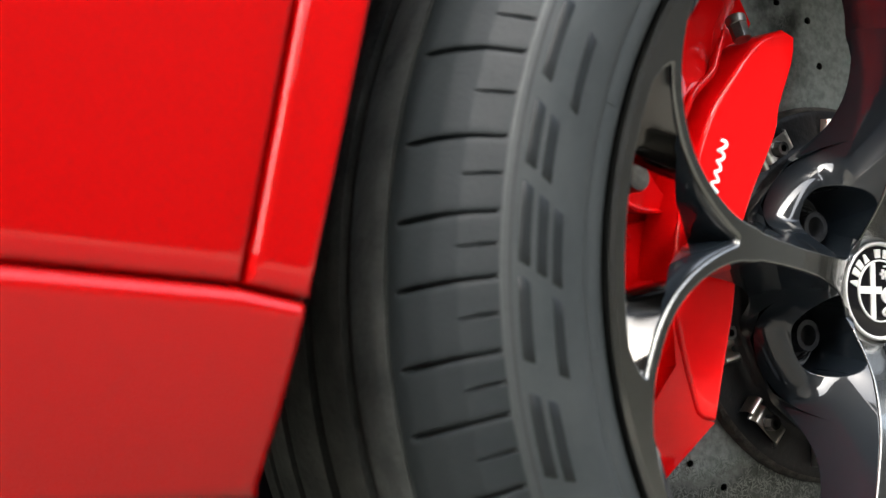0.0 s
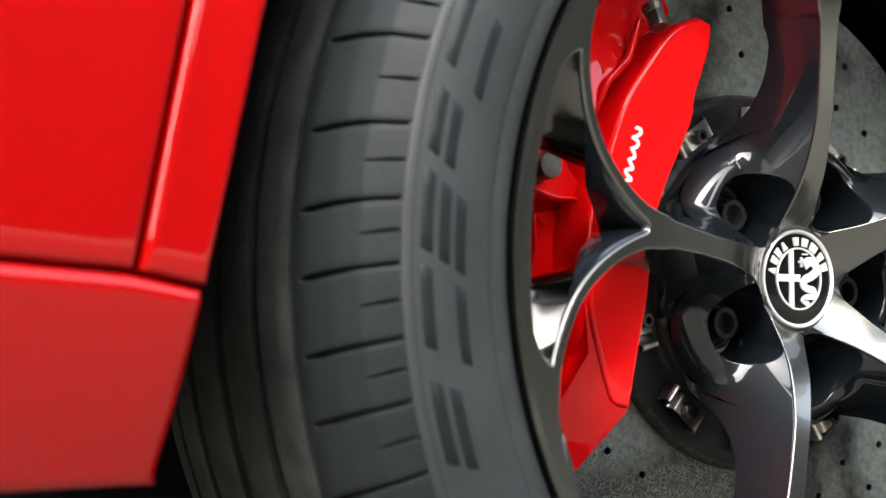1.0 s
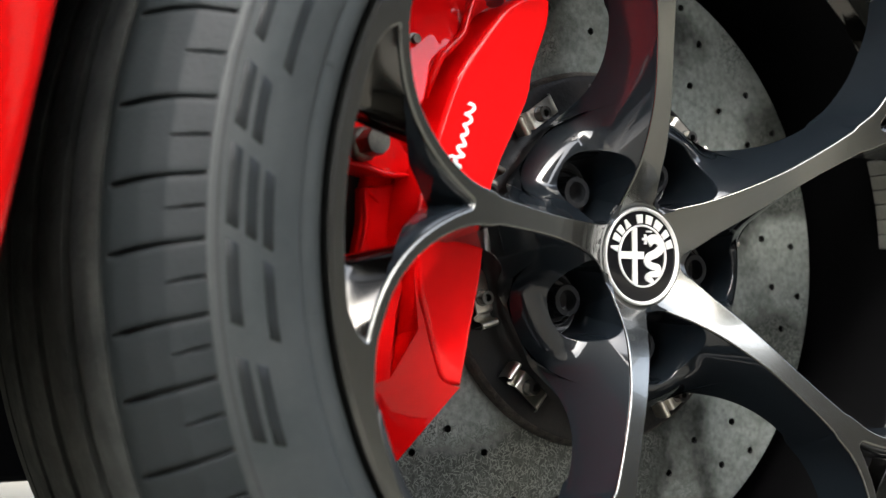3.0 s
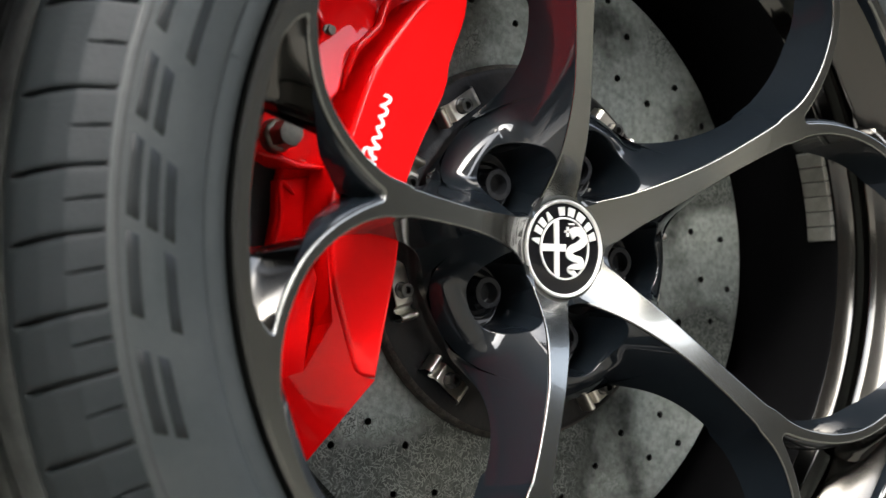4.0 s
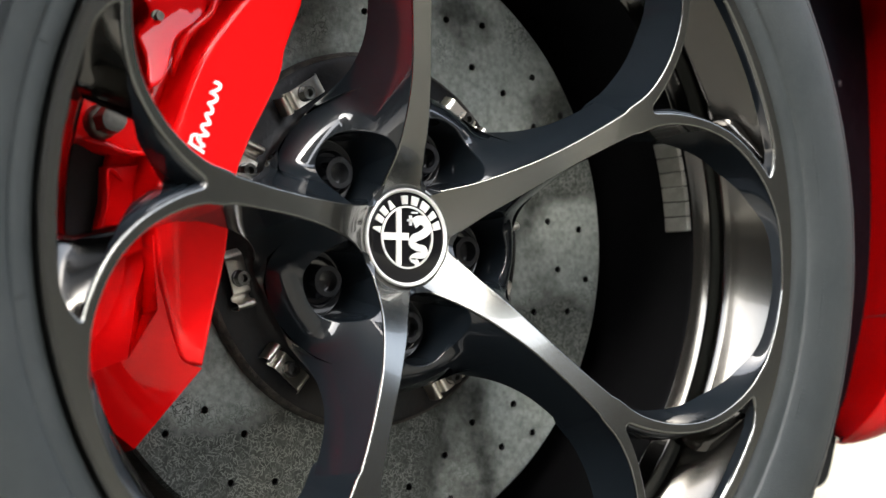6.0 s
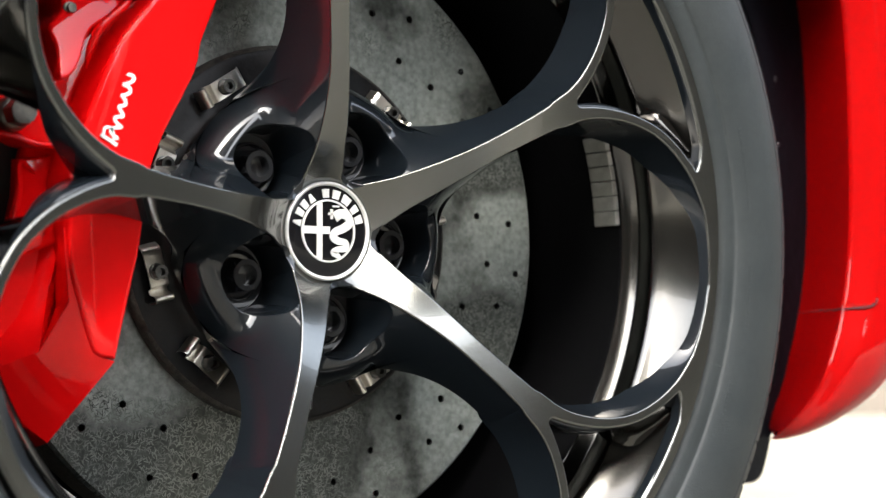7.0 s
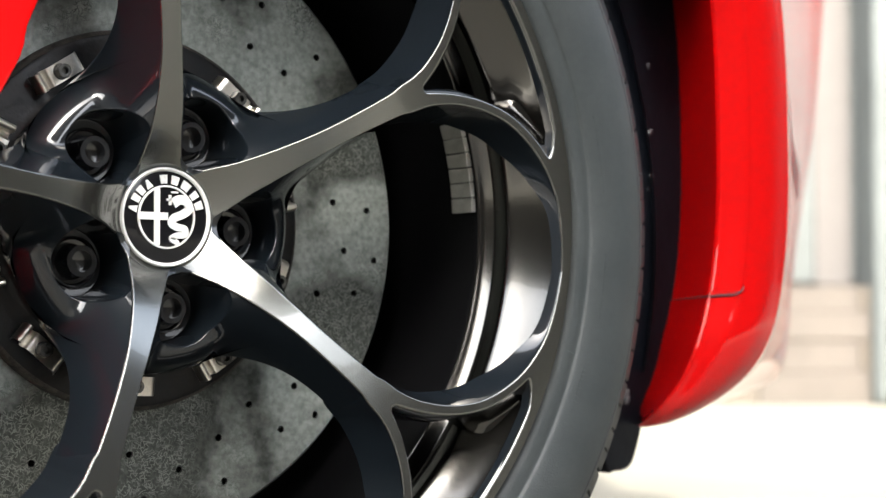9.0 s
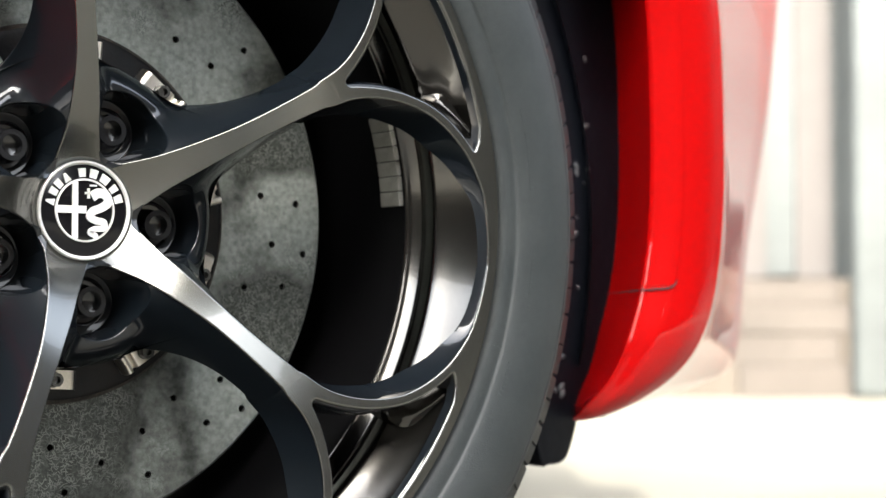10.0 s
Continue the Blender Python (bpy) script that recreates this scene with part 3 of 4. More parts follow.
# ---- tyre ----
SIDE = smooth_line([(0.2486, -0.0500), (0.2488, -0.0620), (0.2500, -0.0672), (0.2535, -0.0700), (0.2580, -0.0712), (0.2620, -0.0716), (0.2640, -0.0732), (0.2700, -0.0752), (0.2800, -0.0768), (0.2920, -0.0766), (0.3020, -0.0745), (0.3075, -0.0724), (0.3088, -0.0706), (0.3090, -0.068)], 4)
tyre = add("tyre", lathe("tyre", SIDE, RUBBER, 240, sharp=60), wheel, "black low-profile tyre sidewall with dark raised marks")


def tread_radius(y):
    return float(np.interp(y, [-0.0720, -0.0600, -0.0480, -0.0330, -0.0100, 0.0400, 0.0900, 0.1300, 0.1550, 0.1750], [0.3080, 0.3225, 0.3300, 0.3355, 0.3385, 0.3405, 0.3390, 0.3350, 0.3280, 0.3100]))


def rib(y0, y1, lift=0.0, rows=6, chamfer=0.0015, depth=0.007):
    """Profile of one tread rib between two grooves."""
    ys = [y0 + (y1 - y0) * k / rows for k in range(rows + 1)]
    top = [(tread_radius(y) + lift, y) for y in ys]
    top[0] = (top[0][0] - chamfer, ys[0])
    top[-1] = (top[-1][0] - chamfer, ys[-1])
    return [(tread_radius(y0) - depth, y0 + 0.001)] + top + [(tread_radius(y1) - depth, y1 - 0.001)]


add("tread_base", lathe("tread_base", [(tread_radius(y) - 0.0065, y) for y in np.linspace(-0.055, 0.172, 24)], GROOVE, 200), wheel)
for y0, y1 in ((-0.0180, 0.0100), (0.0200, 0.0480), (0.0580, 0.0900), (0.0990, 0.1240), (0.1320, 0.1700)):
    add("tread_rib", lathe("tread_rib", rib(y0, y1), WORN, 240), wheel)


def shoulder_mesh(span):
    """One shoulder block of the tread: a crisp groove at either end and a short sipe in its middle."""
    ys = list(np.linspace(-0.0715, -0.0555, 12)) + list(np.linspace(-0.054, -0.037, 8)) + [-0.0345, -0.0325, -0.0305, -0.0285, -0.0280, -0.0235, -0.0215, -0.0205, -0.0200]
    ends = np.array([0.0, 0.10, 0.15, 0.20, 0.27, 0.40, 0.70, 1.1])
    mids = np.array([-0.8, -0.4, -0.22, -0.14, -0.07, 0.0, 0.07, 0.14, 0.22, 0.4, 0.8])
    cols = list(ends) + list(span / 2 + mids) + list(span - ends[::-1])
    verts = []
    for c in cols:
        edge, mid = min(c, span - c), abs(c - span / 2)
        for i, y in enumerate(ys):
            lean = 1.3 * (y + 0.045) / 0.05
            a = radians(c - span / 2 + lean)
            r = tread_radius(y)
            # the groove is widest a third of the way out and runs to a point at both ends
            wide = float(np.interp(y, [-0.0712, -0.066, -0.050, -0.037, -0.0315, -0.0285], [0.10, 0.13, 0.15, 0.20, 0.14, 0.0]))
            if wide:
                r -= 0.0050 * float(np.interp(edge, [wide, wide + 0.06], [1.0, 0.0])) + 0.0006 * float(np.interp(edge, [wide, wide + 0.30], [1.0, 0.0]))
            slot = float(np.interp(y, [-0.0705, -0.066, -0.0615, -0.0595], [0.08, 0.10, 0.06, 0.0]))
            if slot:
                r -= 0.0032 * float(np.interp(mid, [slot, slot + 0.06], [1.0, 0.0]))
            # a fine step runs round the block near its inner edge
            r -= float(np.interp(y, [-0.0285, -0.0280, -0.0215, -0.0205, -0.0200], [0.0, 0.0010, 0.0012, 0.0024, 0.006]))
            verts.append((r * math.cos(a), y, r * math.sin(a)))
    q = len(ys)
    faces = [(k * q + i, k * q + i + 1, (k + 1) * q + i + 1, (k + 1) * q + i) for k in range(len(cols) - 1) for i in range(q - 1)]
    return mesh_of("shoulder_block", verts, faces, TREAD, True, 35)


PITCH = (7.4, 6.2, 5.3, 6.0, 5.15, 5.95)
blocks = {p: shoulder_mesh(p) for p in PITCH}
turn = 162.5 - 36.0
for k in range(10):
    for p in PITCH:
        add("shoulder_block", blocks[p], wheel, "", pose(0, 0, 0, 0, -(turn + p / 2 - 0.31), 0))
        turn += p


def side_y(r):
    return float(np.interp(r, [p[0] for p in SIDE], [p[1] for p in SIDE]))


def side_mark(name, a0, a1, r0, r1, lean, mat=LETTER, lift=0.0006, parent=None):
    """A plain raised bar on the sidewall."""
    along, across = (0.0, 0.03, 0.25, 0.5, 0.75, 0.97, 1.0), (0.0, 0.07, 0.5, 0.93, 1.0)
    n, q = 6, 4
    verts, faces = [], []
    for k in range(n + 1):
        for i in range(q + 1):
            r = r0 + (r1 - r0) * across[i]
            a = radians(a0 + (a1 - a0) * along[k] + lean * (across[i] - 0.5))
            edge = k in (0, n) or i in (0, q)
            verts.append((r * math.cos(a), side_y(r) + (0.0004 if edge else -lift), r * math.sin(a)))
    faces = [(k * (q + 1) + i, k * (q + 1) + i + 1, (k + 1) * (q + 1) + i + 1, (k + 1) * (q + 1) + i) for k in range(n) for i in range(q)]
    return add(name, mesh_of(name, verts, faces, mat, True, 60), parent or wheel)


# ---- brake disc ----
disc = add("brake_disc", None, car, "grey carbon-ceramic brake disc with drilled holes", AT)
add("friction_ring", lathe("friction_ring", [(0.107, 0.072), (0.107, 0.0425), (0.1085, 0.041), (0.1865, 0.041), (0.1885, 0.043), (0.1885, 0.072)], CERAMIC, 180), disc, "grey fibre-flecked friction ring")
bell_rows = smooth_line([(0.03, 0.0235), (0.075, 0.0235), (0.083, 0.026), (0.087, 0.030), (0.1, 0.032), (0.1085, 0.0335), (0.1095, 0.036), (0.1095, 0.0405)], 3)
bell = add("disc_bell", lathe("disc_bell", bell_rows, BELL, 120), disc, "black disc bell with brown stains")

add("bell_rim", lathe("bell_rim", [(0.1088, 0.0332), (0.1108, 0.0350), (0.1116, 0.0380), (0.1116, 0.0408)], RUST, 140), disc, "rusty, dusty edge of the bell")


def bobbin_meshes():
    clip = smooth_line([(-0.0165, -0.001), (-0.0170, -0.0072), (-0.0152, -0.0098), (-0.0128, -0.0086), (-0.0120, -0.0042), (-0.0098, -0.0032), (-0.0082, -0.0060), (-0.0060, -0.0068), (0.006, -0.0062), (0.013, -0.0056), (0.0160, -0.001)], 4)
    verts, faces = [], []
    for z in (-0.0055, 0.0055):
        verts += [(x, y, z) for x, y in clip] + [(x, y + 0.0012, z) for x, y in clip]
    n = len(clip)
    for i in range(n - 1):
        faces += [(i, i + 1, 2 * n + i + 1, 2 * n + i), (n + i, n + i + 1, 3 * n + i + 1, 3 * n + i), (i, i + 1, n + i + 1, n + i), (2 * n + i, 2 * n + i + 1, 3 * n + i + 1, 3 * n + i)]
    return mesh_of("clip", verts, faces, STEEL, True, 40), bolt_mesh("bobbin_bolt", 0.0050, 0.0043, 0.0075, BOBBIN, 0.0022)


clip_me, bob_me = bobbin_meshes()
for k in range(10):
    a = 122.5 + 36 * k
    c = (0.0965 * math.cos(radians(a)), 0.0305, 0.0965 * math.sin(radians(a)))
    add("bobbin_clip", clip_me, disc, "" if k else "bright steel spring clip", pose(*c, 0, -(a + (270 if k in (0, 2) else 90)), 0))
    add("bobbin_bolt", bob_me, disc, "", pose(c[0], c[1] - 0.0048, c[2], 0, 31 * k, 0))

# holes are flat caps; the shade inside them is put into the dark colour
hole = lathe("hole_cap", [(0.0021, -0.0002), (0.0019, 0.0), (0.0018, 0.0005), (0.0, 0.0005)], GROOVE, 14)
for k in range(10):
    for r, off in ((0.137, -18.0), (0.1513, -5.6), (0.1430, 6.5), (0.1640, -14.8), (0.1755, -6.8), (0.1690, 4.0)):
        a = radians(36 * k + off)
        add("hole_cap", hole, disc, "", pose(r * math.cos(a), 0.0405, r * math.sin(a)))

# ---- caliper ----
caliper = add("brake_caliper", None, car, "bright red brake caliper with white script mark", AT)
inner_edge = [(-0.0771, 0.1369), (-0.0787, 0.1227), (-0.0890, 0.0970), (-0.0930, 0.0800), (-0.1165, 0.0333), (-0.1238, -0.0113), (-0.1298, -0.0377), (-0.1372, -0.0705)]
outer_edge = [(-0.1461, -0.0690), (-0.1512, -0.0632), (-0.1591, -0.0377), (-0.1632, -0.0178), (-0.1645, 0.0100), (-0.1605, 0.0360), (-0.1531, 0.0559), (-0.1401, 0.0875), (-0.1269, 0.1065), (-0.1054, 0.1309), (-0.0860, 0.1400)]
add("face_plate", slab("face_plate", smooth_line(inner_edge, 3) + smooth_line(outer_edge, 4), -0.0185, 0.010, CALIPER_RED, 0.003, 4), caliper, "smooth crescent front of the caliper")
add("brake_pad", slab("brake_pad", [(x - 0.004, z * 0.97) for x, z in inner_edge] + [(x + 0.004, z * 0.97) for x, z in outer_edge], 0.0105, 0.0405, PAD, 0.001), caliper, "dark brake pad")
add("body", slab("body", [(-0.131, -0.060), (-0.1372, -0.0735), (-0.187, -0.121), (-0.207, -0.085), (-0.212, -0.045), (-0.190, -0.018), (-0.178, -0.010), (-0.176, 0.034), (-0.172, 0.050), (-0.160, 0.075), (-0.152, 0.090), (-0.150, 0.100), (-0.156, 0.113), (-0.140, 0.148), (-0.09, 0.170), (-0.078, 0.150), (-0.1, 0.1)], 0.014, 0.0205, CALIPER_RED, 0.003, 3), caliper)
add("bracket", slab("bracket", [(-0.150, -0.060), (-0.204, -0.030), (-0.207, 0.010), (-0.203, 0.045), (-0.190, 0.085), (-0.172, 0.120), (-0.150, 0.150), (-0.110, 0.150), (-0.130, 0.040)], 0.022, 0.0392, PAD, 0.002), caliper, "black caliper bracket behind the body")
SHOULDER = [(-0.1371, -0.0165, -0.0713), (-0.1461, -0.0165, -0.0690), (-0.1518, -0.0165, -0.0612), (-0.1590, -0.0165, -0.0361), (-0.1632, -0.0165, -0.0050), (-0.1617, -0.0150, -0.0416), (-0.1650, -0.0150, -0.0040), (-0.1737, -0.0065, -0.0665),
            (-0.1788, -0.0042, -0.0680), (-0.1611, 0.0120, -0.1135), (-0.2050, 0.0104, -0.0800), (-0.1370, 0.0400, -0.0740), (-0.1630, 0.0400, -0.1200), (-0.2080, 0.0400, -0.0800), (-0.1565, 0.0140, -0.0440), (-0.1560, 0.0160, 0.0000),
            (-0.1616, -0.0020, -0.0145), (-0.1672, -0.0020, -0.0345), (-0.1727, 0.0040, -0.0302), (-0.1800, 0.0060, -0.0485), (-0.1680, 0.0060, -0.0080), (-0.2050, 0.0100, -0.0300)]
add("lower_shoulder", mesh_of("lower_shoulder", SHOULDER, [(1, 2, 7), (2, 5, 7), (1, 7, 9), (0, 1, 9), (7, 8, 9), (8, 10, 9), (2, 3, 5), (3, 4, 6, 5), (5, 6, 15, 14), (5, 14, 7), (14, 15, 16, 17), (7, 14, 17), (7, 17, 8), (17, 16, 20, 18),
            (8, 17, 18), (8, 18, 19), (8, 19, 10), (18, 20, 21), (19, 18, 21), (19, 21, 10), (0, 9, 12, 11), (9, 10, 13, 12)], CALIPER_RED, True, 22), caliper)
add("lug", slab("lug", smooth_line([(-0.205, 0.075), (-0.188, 0.078), (-0.172, 0.066), (-0.158, 0.050), (-0.150, 0.041), (-0.163, 0.0385), (-0.178, 0.0390), (-0.190, 0.0440), (-0.206, 0.047)], 4, True), -0.0005, 0.03, CALIPER_RED, 0.0025, 3), caliper)
add("web", slab("web", smooth_line([(-0.1520, 0.041), (-0.1500, 0.031), (-0.1505, 0.013), (-0.158, 0.006), (-0.178, -0.0030), (-0.194, -0.0030), (-0.206, -0.0120), (-0.190, -0.0190), (-0.165, -0.0120), (-0.142, 0.0), (-0.138, 0.03), (-0.143, 0.045)], 4, True), -0.002, 0.03, CALIPER_RED, 0.0022, 3), caliper)
bridge = slab("bridge", smooth_line([(-0.176, 0.128), (-0.1660, 0.116), (-0.1640, 0.107), (-0.1690, 0.097), (-0.1640, 0.086), (-0.1600, 0.070), (-0.1530, 0.074), (-0.1500, 0.085), (-0.1470, 0.098), (-0.1350, 0.109), (-0.1280, 0.122), (-0.1230, 0.142), (-0.115, 0.160), (-0.14, 0.160)], 5, True), -0.0085, 0.03, CALIPER_RED, 0.0022)
for v in bridge.vertices:
    # the bridge leans back towards its top
    lean = 0.4 * (v.co.z - 0.11)
    v.co.x, v.co.y = v.co.x + 0.7 * lean, v.co.y + lean
add("bridge", bridge, caliper)


def tube(name, line, radius, mat, sides=8):
    """A round bead along a line of points."""
    verts, faces = [], []
    for i, p in enumerate(line):
        a, b = Vector(line[max(i - 1, 0)]), Vector(line[min(i + 1, len(line) - 1)])
        t = (b - a).normalized()
        u = t.cross(Vector((0, 1, 0))).normalized()
        w = t.cross(u)
        r = radius * min(1.0, 0.35 + 4.0 * min(i, len(line) - 1 - i) / len(line))
        verts += [Vector(p) + r * (math.cos(2 * math.pi * k / sides) * u + math.sin(2 * math.pi * k / sides) * w) for k in range(sides)]
    for i in range(len(line) - 1):
        faces += [(i * sides + k, i * sides + (k + 1) % sides, (i + 1) * sides + (k + 1) % sides, (i + 1) * sides + k) for k in range(sides)]
    return mesh_of(name, verts, faces, mat, True, 60)


bead = smooth_line([(-0.1215, -0.010, 0.1370), (-0.1239, -0.009, 0.1289), (-0.1270, -0.009, 0.1206), (-0.1294, -0.009, 0.1138), (-0.1364, -0.009, 0.1072), (-0.1433, -0.009, 0.1006), (-0.1464, -0.008, 0.0938), (-0.1479, -0.006, 0.0872), (-0.1476, -0.002, 0.0800)], 5)
add("ridge", tube("ridge", bead, 0.0024, CALIPER_RED), caliper)
# raised edges round the dark recess below the mounting bolt
for line in ([(-0.196, 0.0, 0.0440), (-0.185, -0.002, 0.0418), (-0.174, -0.003, 0.0384), (-0.159, -0.003, 0.0384)], [(-0.1545, -0.002, 0.032), (-0.1530, -0.003, 0.0229), (-0.150, -0.003, 0.016)],
             [(-0.168, 0.012, 0.024), (-0.1788, 0.008, 0.0301), (-0.1797, 0.006, 0.0142), (-0.1839, 0.004, 0.0), (-0.1880, 0.004, -0.008)]):
    add("ridge", tube("ridge", smooth_line(line, 6), 0.0016, CALIPER_RED), caliper)
add("recess_wall", slab("recess_wall", [(-0.1800, 0.0320), (-0.1805, 0.0140), (-0.1860, -0.012), (-0.150, -0.014), (-0.143, 0.004), (-0.145, 0.030), (-0.160, 0.0350)], 0.011, 0.0165, CALIPER_RED, 0.002), caliper)
pin = bolt_mesh("mounting_bolt", 0.0090, 0.0072, 0.018, WORN_STEEL)
add("mounting_bolt", pin, caliper, "silver hexagon mounting bolt", pose(-0.1875, -0.001, 0.053, 0, 10, 0))
add("pad_pin", bolt_mesh("pad_pin", 0.0036, 0.0026, 0.004, WORN_STEEL), caliper, "", pose(-0.160, -0.0085, 0.1085))
add("bleed_nipple", bolt_mesh("bleed_nipple", 0.0058, 0.0052, 0.014, DULL_STEEL), caliper, "grey bleed nipple", pose(-0.108, -0.004, 0.146, 65, 0, 0))
script = [(-0.1405 + 0.0102 * u + (0.0019 + 0.0006 * math.sin(u * 9)) * math.sin(u * 36), 0.0412 + 0.0355 * u + 0.0007 * math.cos(u * 40)) for u in np.linspace(0.0, 1, 110)]
add("script_mark", strip("script_mark", script, 0.0009, -0.0192, -0.0183, WHITE), caliper, "thin white wavy mark")
add("script_mark", strip("script_mark", [(-0.1470, 0.0440), (-0.1380, 0.0390)], 0.0009, -0.0192, -0.0183, WHITE), caliper)
add("script_mark", strip("script_mark", smooth_line([(-0.1455, 0.0432), (-0.1450, 0.0472), (-0.1420, 0.0478), (-0.1400, 0.0450)], 5), 0.0008, -0.0192, -0.0183, WHITE), caliper)

# ---- body panels ----
def panel(name, xl, xr, z0, z1, yfun, mat, nu=30, nv=30, hem=0.003, deep=0.02):
    """A sheet-metal panel between two side lines, with edges rolled inwards."""
    verts, faces = [], []
    us = [0.0] + [k / nu for k in range(nu + 1)] + [1.0]
    vs = [0.0] + [k / nv for k in range(nv + 1)] + [1.0]
    us, vs = [0.0, 0.0] + us + [1.0, 1.0], [0.0, 0.0] + vs + [1.0, 1.0]
    nU, nV = len(us), len(vs)
    for j, v in enumerate(vs):
        z = z0 + (z1 - z0) * v
        for i, u in enumerate(us):
            x = xl(z) + (xr(z) - xl(z)) * u
            ex = max(3 - i, 0, i - (nU - 4))
            ez = max(3 - j, 0, j - (nV - 4))
            e = max(ex, ez)
            sx = -1 if i < 3 else 1
            sz = -1 if j < 3 else 1
            k = min(e, 3)
            dx = sx * hem * (0, 0.6, 0.95, 1.0)[min(ex, 3)]
            dz = sz * hem * (0, 0.6, 0.95, 1.0)[min(ez, 3)]
            y = yfun(x, z) + (0, hem * 0.2, hem * 0.8, deep)[k]
            verts.append((x + dx, y, z + dz))
    for j in range(nV - 1):
        for i in range(nU - 1):
            faces.append((j * nU + i, j * nU + i + 1, (j + 1) * nU + i + 1, (j + 1) * nU + i))
    return mesh_of(name, verts, faces, mat, True, 60)


def arch_x(z):
    return float(np.interp(z, [-0.20, -0.093, -0.016, 0.05, 0.114, 0.2, 0.3], [-0.434, -0.4085, -0.3980, -0.3835, -0.3690, -0.345, -0.31]))


def gap_x(z):
    return float(np.interp(z, [-0.02, -0.007, 0.05, 0.11, 0.2, 0.3], [-0.4305, -0.4275, -0.4165, -0.4040, -0.382, -0.35]))


def left_y(x, z):
    s = max(-0.398 - x, 0)
    return -0.064 - 0.16 * s + 0.16 * s * s + 0.25 * (z - 0.11) ** 2 - 0.0015


def sill_y(x, z):
    return left_y(x, -0.01) - 0.003 + 0.22 * (-0.0165 - z) + 1.5 * (z + 0.0165) ** 2


def seam(x):
    return float(np.interp(x, [-0.9, -0.525, -0.43, -0.398], [0.006, -0.004, -0.0095, -0.0150]))


def tilt(me, amount):
    """Lets the panel's lower or upper edge follow the sloping seam."""
    for v in me.vertices:
        v.co.z += (seam(v.co.x) + 0.0095) * amount(v.co.z)
    return me


upper = panel("fender", lambda z: -0.95, lambda z: gap_x(z) - 0.0048, -0.0045, 0.30, left_y, PAINT, 40, 30)
add("fender", tilt(upper, lambda z: max(0.0, 1 - (z + 0.0095) / 0.1)), car, "red fender behind the wheel", AT)
edge = panel("arch_strip", lambda z: gap_x(z) + 0.0042, lambda z: arch_x(z) - 0.003, -0.0045, 0.30, lambda x, z: left_y(x, z) - 0.001, PAINT, 8, 30)
add("arch_strip", tilt(edge, lambda z: max(0.0, 1 - (z + 0.0095) / 0.1)), car, "red wheel-arch edge strip", AT)
sill = panel("sill", lambda z: -0.95, lambda z: arch_x(z) - 0.006, -0.089, -0.0155, sill_y, PAINT, 40, 24, 0.006, 0.05)
add("sill", tilt(sill, lambda z: max(0.0, 1 + (z + 0.0095) / 0.1)), car, "red lower sill panel", AT)


RIDGE = smooth_line([(-0.145, 0.316), (-0.123, 0.3420), (-0.10, 0.3640), (-0.075, 0.3770), (-0.042, 0.3885), (0.0, 0.396), (0.06, 0.3985), (0.157, 0.394), (0.25, 0.375), (0.32, 0.35)], 12)
NOSE = smooth_line([(-0.17, 0.60), (-0.139, 0.70), (-0.12, 0.78), (-0.10, 0.822), (0.0, 0.840), (0.15, 0.876), (0.33, 0.900)], 12)


def ridge_x(z):
    return float(np.interp(z, [p[0] for p in RIDGE], [p[1] for p in RIDGE]))


def bumper_mesh():
    """Corner of the bumper, from the arch flange round to the long flank of the nose."""
    near = [(0.0470, 0.100), (0.0170, 0.035), (0.0006, 0.004), (0.0, 0.0), (0.004, -0.0035), (0.016, -0.0120), (0.036, -0.0155), (0.056, -0.0125)]
    zs = list(-0.1355 + 0.0855 * np.linspace(0, 1, 60) ** 2.0) + list(np.linspace(-0.0465, -0.0385, 17)) + list(np.linspace(-0.036, 0.32, 76))
    per, verts, faces = 12, [], []
    for z in zs:
        under = min(max((-0.060 - z) / 0.0755, 0.0), 1.0)
        s = max(1 - under ** 2, 1e-4) ** 0.5
        roll = 0.048 * (1 - max(1 - 0.995 * under ** 2, 0.0) ** 0.5)
        end = float(np.interp(z, [p[0] for p in NOSE], [p[1] for p in NOSE])) - ridge_x(z) - 0.0105
        plan = near + [(0.068 + (end - 0.068) * q, -0.0065 + 0.3025 * q) for q in (0.0, 0.12, 0.35, 0.7, 1.0)] + [(end - 0.005, 0.33), (end - 0.06, 0.40)]
        plan = smooth_line(plan, per)
        for i, (dx, dy) in enumerate(plan):
            far = min(max((dx - 0.06) / 0.3, 0.0), 1.0)
            x = ridge_x(z) + 0.0105 + dx * (s + (1 - s) * far)
            y = -0.046 + dy * (0.4 + 0.6 * s + (1 - s) * 0.6 * far)
            if i < 3 * per:
                # the flange keeps facing the wheel down to the tip
                x, y = ridge_x(z) + 0.0105 + dx, -0.046 + dy * s ** 0.5
            if i >= 3 * per:
                # a slightly proud pad beside the arch, ending above the slit
                pad = min(max((0.0190 - dx) / 0.0018, 0.0), 1.0) * min(max((z + 0.0425) / 0.003, 0.0), 1.0)
                y -= 0.0009 * pad * pad * (3 - 2 * pad)
            verts.append((x + 0.77 * roll * (1 - far), y + roll * (1 - far), z - 0.008 * far * min(max(-z / 0.1, 0.0), 1.0)))
    n = len(plan)
    for j in range(len(zs) - 1):
        faces += [(j * n + i, j * n + i + 1, (j + 1) * n + i + 1, (j + 1) * n + i) for i in range(n - 1)]
    return mesh_of("front_bumper", verts, faces, PAINT, True, 42)


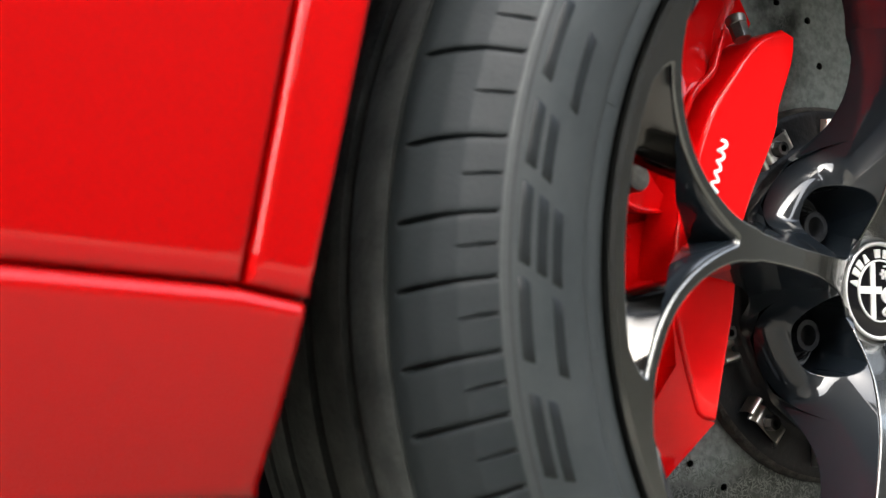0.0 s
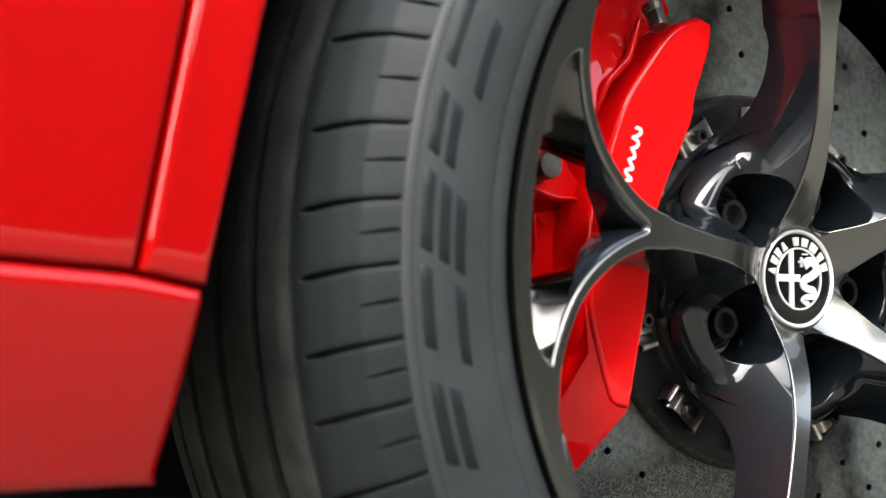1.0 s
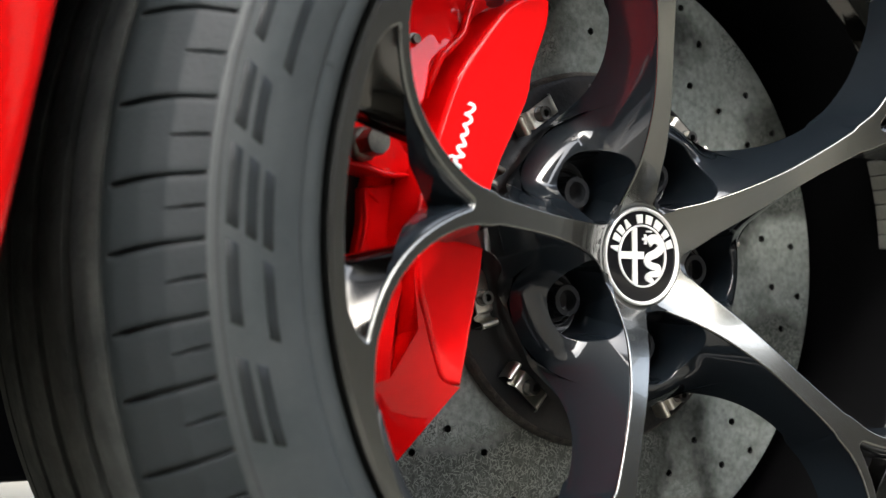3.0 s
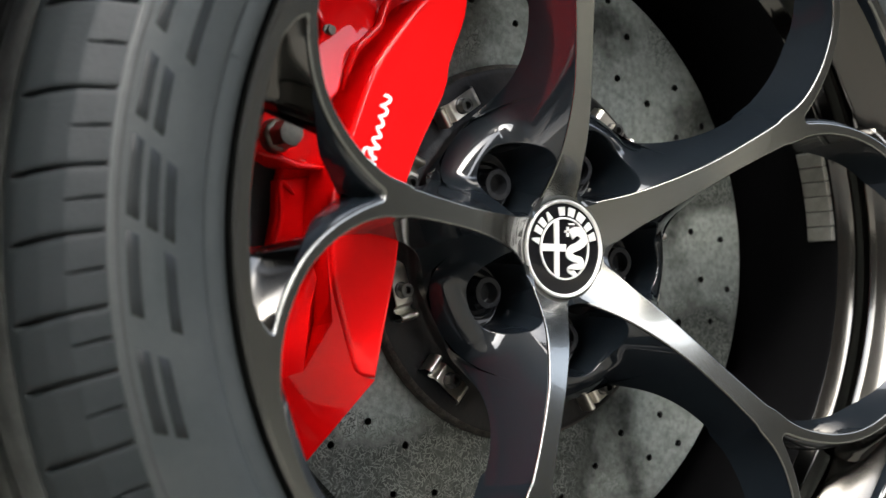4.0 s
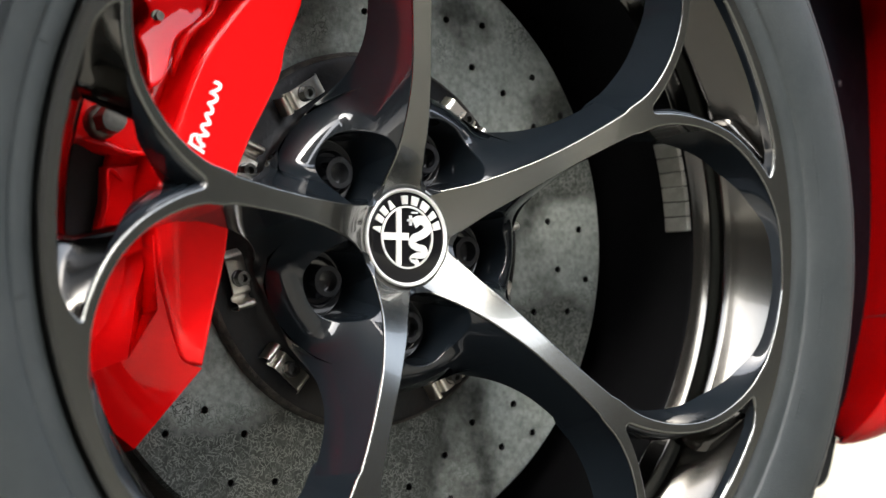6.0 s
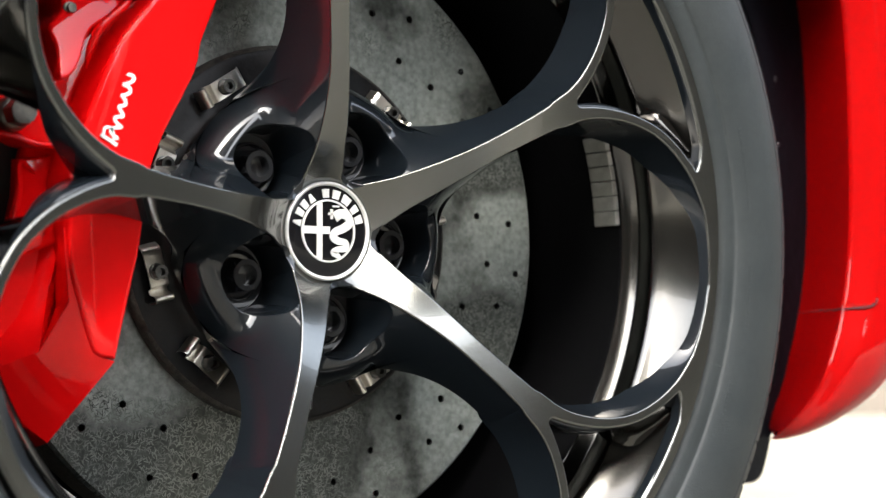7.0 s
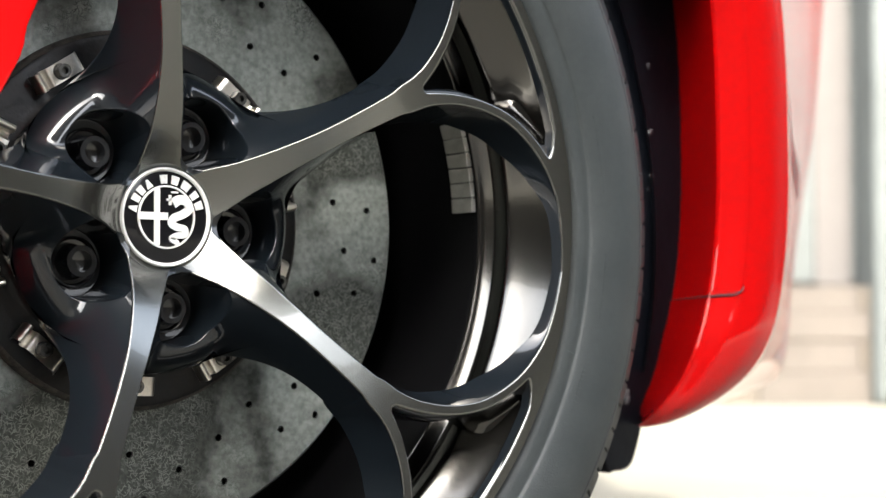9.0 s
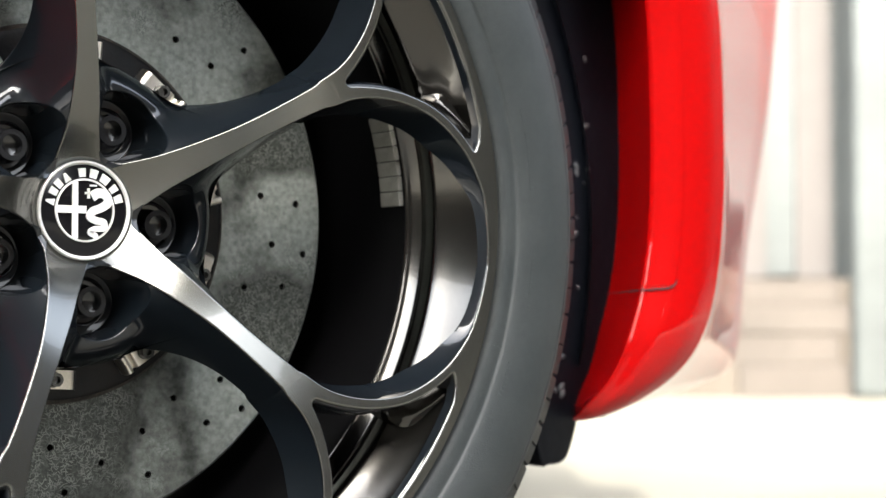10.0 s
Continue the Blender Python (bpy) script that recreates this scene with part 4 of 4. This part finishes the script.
add("front_bumper", bumper_mesh(), car, "red front bumper corner, rounded below", AT)
slit = smooth_line([(0.0180, 0.0566, -0.0462), (0.0004, 0.0040, -0.0440), (0.0006, -0.0014, -0.0437), (0.0060, -0.0060, -0.0432), (0.0130, -0.0112, -0.0425), (0.0172, -0.0132, -0.0400), (0.0185, -0.0138, -0.0365)], 5)
slit = [(ridge_x(z) + 0.0105 + dx, -0.0464 + dy, z) for dx, dy, z in slit]
add("bumper_slit", tube("bumper_slit", slit, 0.00065, GROOVE), car, "thin dark joint line", AT)

# the fender over the wheel, out of sight above, and the dark wheel well
over = [(r, y) for r, y in smooth_line([(0.398, 0.0), (0.398, -0.05), (0.402, -0.06), (0.43, -0.07), (0.55, -0.06), (0.75, 0.05)], 4)]
add("wing", lathe("wing", over, PAINT, 72, 29, 149), car, "red wing over the wheel", AT)
well = [(0.405, 0.012), (0.418, 0.030), (0.43, 0.06), (0.44, 0.12), (0.41, 0.24), (0.38, 0.26), (0.0, 0.26)]
add("wheel_well", lathe("wheel_well", well, PLASTIC, 90, -14, 193), car, "black plastic wheel-well liner", AT)
add("underbody", box("underbody", -2.8, 0.42, 0.28, 1.75, 0.20, 0.70, PLASTIC), car)
add("liner_flap", slab("liner_flap", smooth_line([(0.340, 0.22), (0.345, 0.05), (0.352, -0.10), (0.362, -0.163), (0.372, -0.1685), (0.386, -0.166), (0.394, -0.152), (0.404, -0.12), (0.416, -0.09), (0.432, -0.05), (0.446, 0.0), (0.450, 0.05), (0.446, 0.14), (0.434, 0.22)], 4), 0.02, 0.16, PLASTIC, 0.002), car, "black liner flap", AT)

# plain raised bars where the sidewall carries dark lettering
INNER, MIDDLE, OUTER = (0.2787, 0.2843), (0.2870, 0.2926), (0.2953, 0.3012)
for a0, a1, radii in ((191.2, 198.6, MIDDLE), (191.2, 198.6, OUTER), (181.4, 188.6, INNER), (181.4, 188.6, OUTER), (173.4, 180.4, INNER), (173.4, 180.4, MIDDLE), (173.4, 180.4, OUTER),
                      (166.2, 172.0, MIDDLE), (166.2, 172.0, OUTER), (156.4, 164.2, INNER), (156.4, 164.2, OUTER)):
    mid = (radii[0] + radii[1]) / 2
    shift = -2.4 * (mid - 0.29) / 0.021
    side_mark("sidewall_mark", a0 + shift, a1 + shift, *radii, -0.6)
add("shoulder_line", lathe("shoulder_line", [(0.3052, side_y(0.3052) + 0.0004), (0.3050, side_y(0.3050) - 0.0002), (0.3041, side_y(0.3041) - 0.0002), (0.3039, side_y(0.3039) + 0.0004)], GROOVE, 200), wheel)
random.seed(4)
for a0, n, r in ((-12, 14, 0.272), (-24, 8, 0.268), (4, 18, 0.271)):
    for k in range(n):
        side_mark("small_mark", a0 + 0.62 * k, a0 + 0.62 * k + random.uniform(0.25, 0.45), r, r + 0.0028, 0.0, RUBBER, 0.0003)
for k in range(14):
    side_mark("mould_seam", 8 + 25.7 * k, 8.15 + 25.7 * k, 0.2505, 0.2630, 0.0, RUBBER, 0.0004)

add("seal", box("seal", -0.95, -0.44, -0.035, -0.02, HUB - 0.08, HUB + 0.29, GROOVE, 0), car)

add("far_rocker", box("far_rocker", -2.8, 0.42, 1.7, 1.76, 0.10, 0.3, PLASTIC), car)
add("dust_shield", lathe("dust_shield", [(0.03, 0.10), (0.12, 0.095), (0.185, 0.085), (0.188, 0.088), (0.12, 0.10), (0.03, 0.106)], PLASTIC, 80), disc, "black dust shield")
add("hub_carrier", lathe("hub_carrier", [(0.0, 0.106), (0.07, 0.106), (0.06, 0.16), (0.02, 0.25)], PLASTIC, 48), disc)


def shell_mesh():
    """Upper body of the car: bonnet, cabin and boot in one smooth skin."""
    verts, faces = [], []
    xs = np.linspace(-3.35, 1.0, 60)
    side = np.linspace(0, 1, 25)
    for x in xs:
        top = float(np.interp(x, [-3.35, -3.2, -2.9, -2.2, -1.6, -1.1, -0.55, 0.4, 0.8, 1.0], [0.85, 1.0, 1.08, 1.38, 1.43, 1.38, 1.02, 0.92, 0.82, 0.72]))
        tuck = float(np.interp(x, [-3.35, -2.9, 0.3, 0.8, 1.0], [0.25, 0.04, 0.04, 0.22, 0.5]))
        for q in side:
            a = math.pi * q
            c, d = math.cos(a), math.sin(a)
            y = 0.92 - (0.92 - tuck) * math.copysign(abs(c) ** 0.45, c)
            verts.append((x, y, 0.71 + (top - 0.71) * abs(d) ** 0.75))
    n = len(side)
    faces = [(i * n + k, i * n + k + 1, (i + 1) * n + k + 1, (i + 1) * n + k) for i in range(len(xs) - 1) for k in range(n - 1)]
    return mesh_of("body_shell", verts, faces, PAINT, True, 60)


add("body_shell", shell_mesh(), car, "red upper body of the car")

# small pale specks of dried dirt on the liner flap
random.seed(9)
speck = lathe("dirt_speck", [(0.0, -0.0011), (0.0016, -0.0009), (0.0026, -0.0003), (0.0030, 0.0004)], DIRT, 9)
for k in range(16):
    z = random.uniform(-0.12, 0.16)
    x = 0.378 + 0.036 * (z + 0.12) / 0.28 + random.uniform(-0.004, 0.014)
    q = random.uniform(0.3, 0.85)
    add("dirt_speck", speck, car, "", AT @ pose(x, 0.0198, z, 0, random.uniform(0, 360), 0) @ Matrix.Diagonal((q, q, 1.7 * q, 1)))
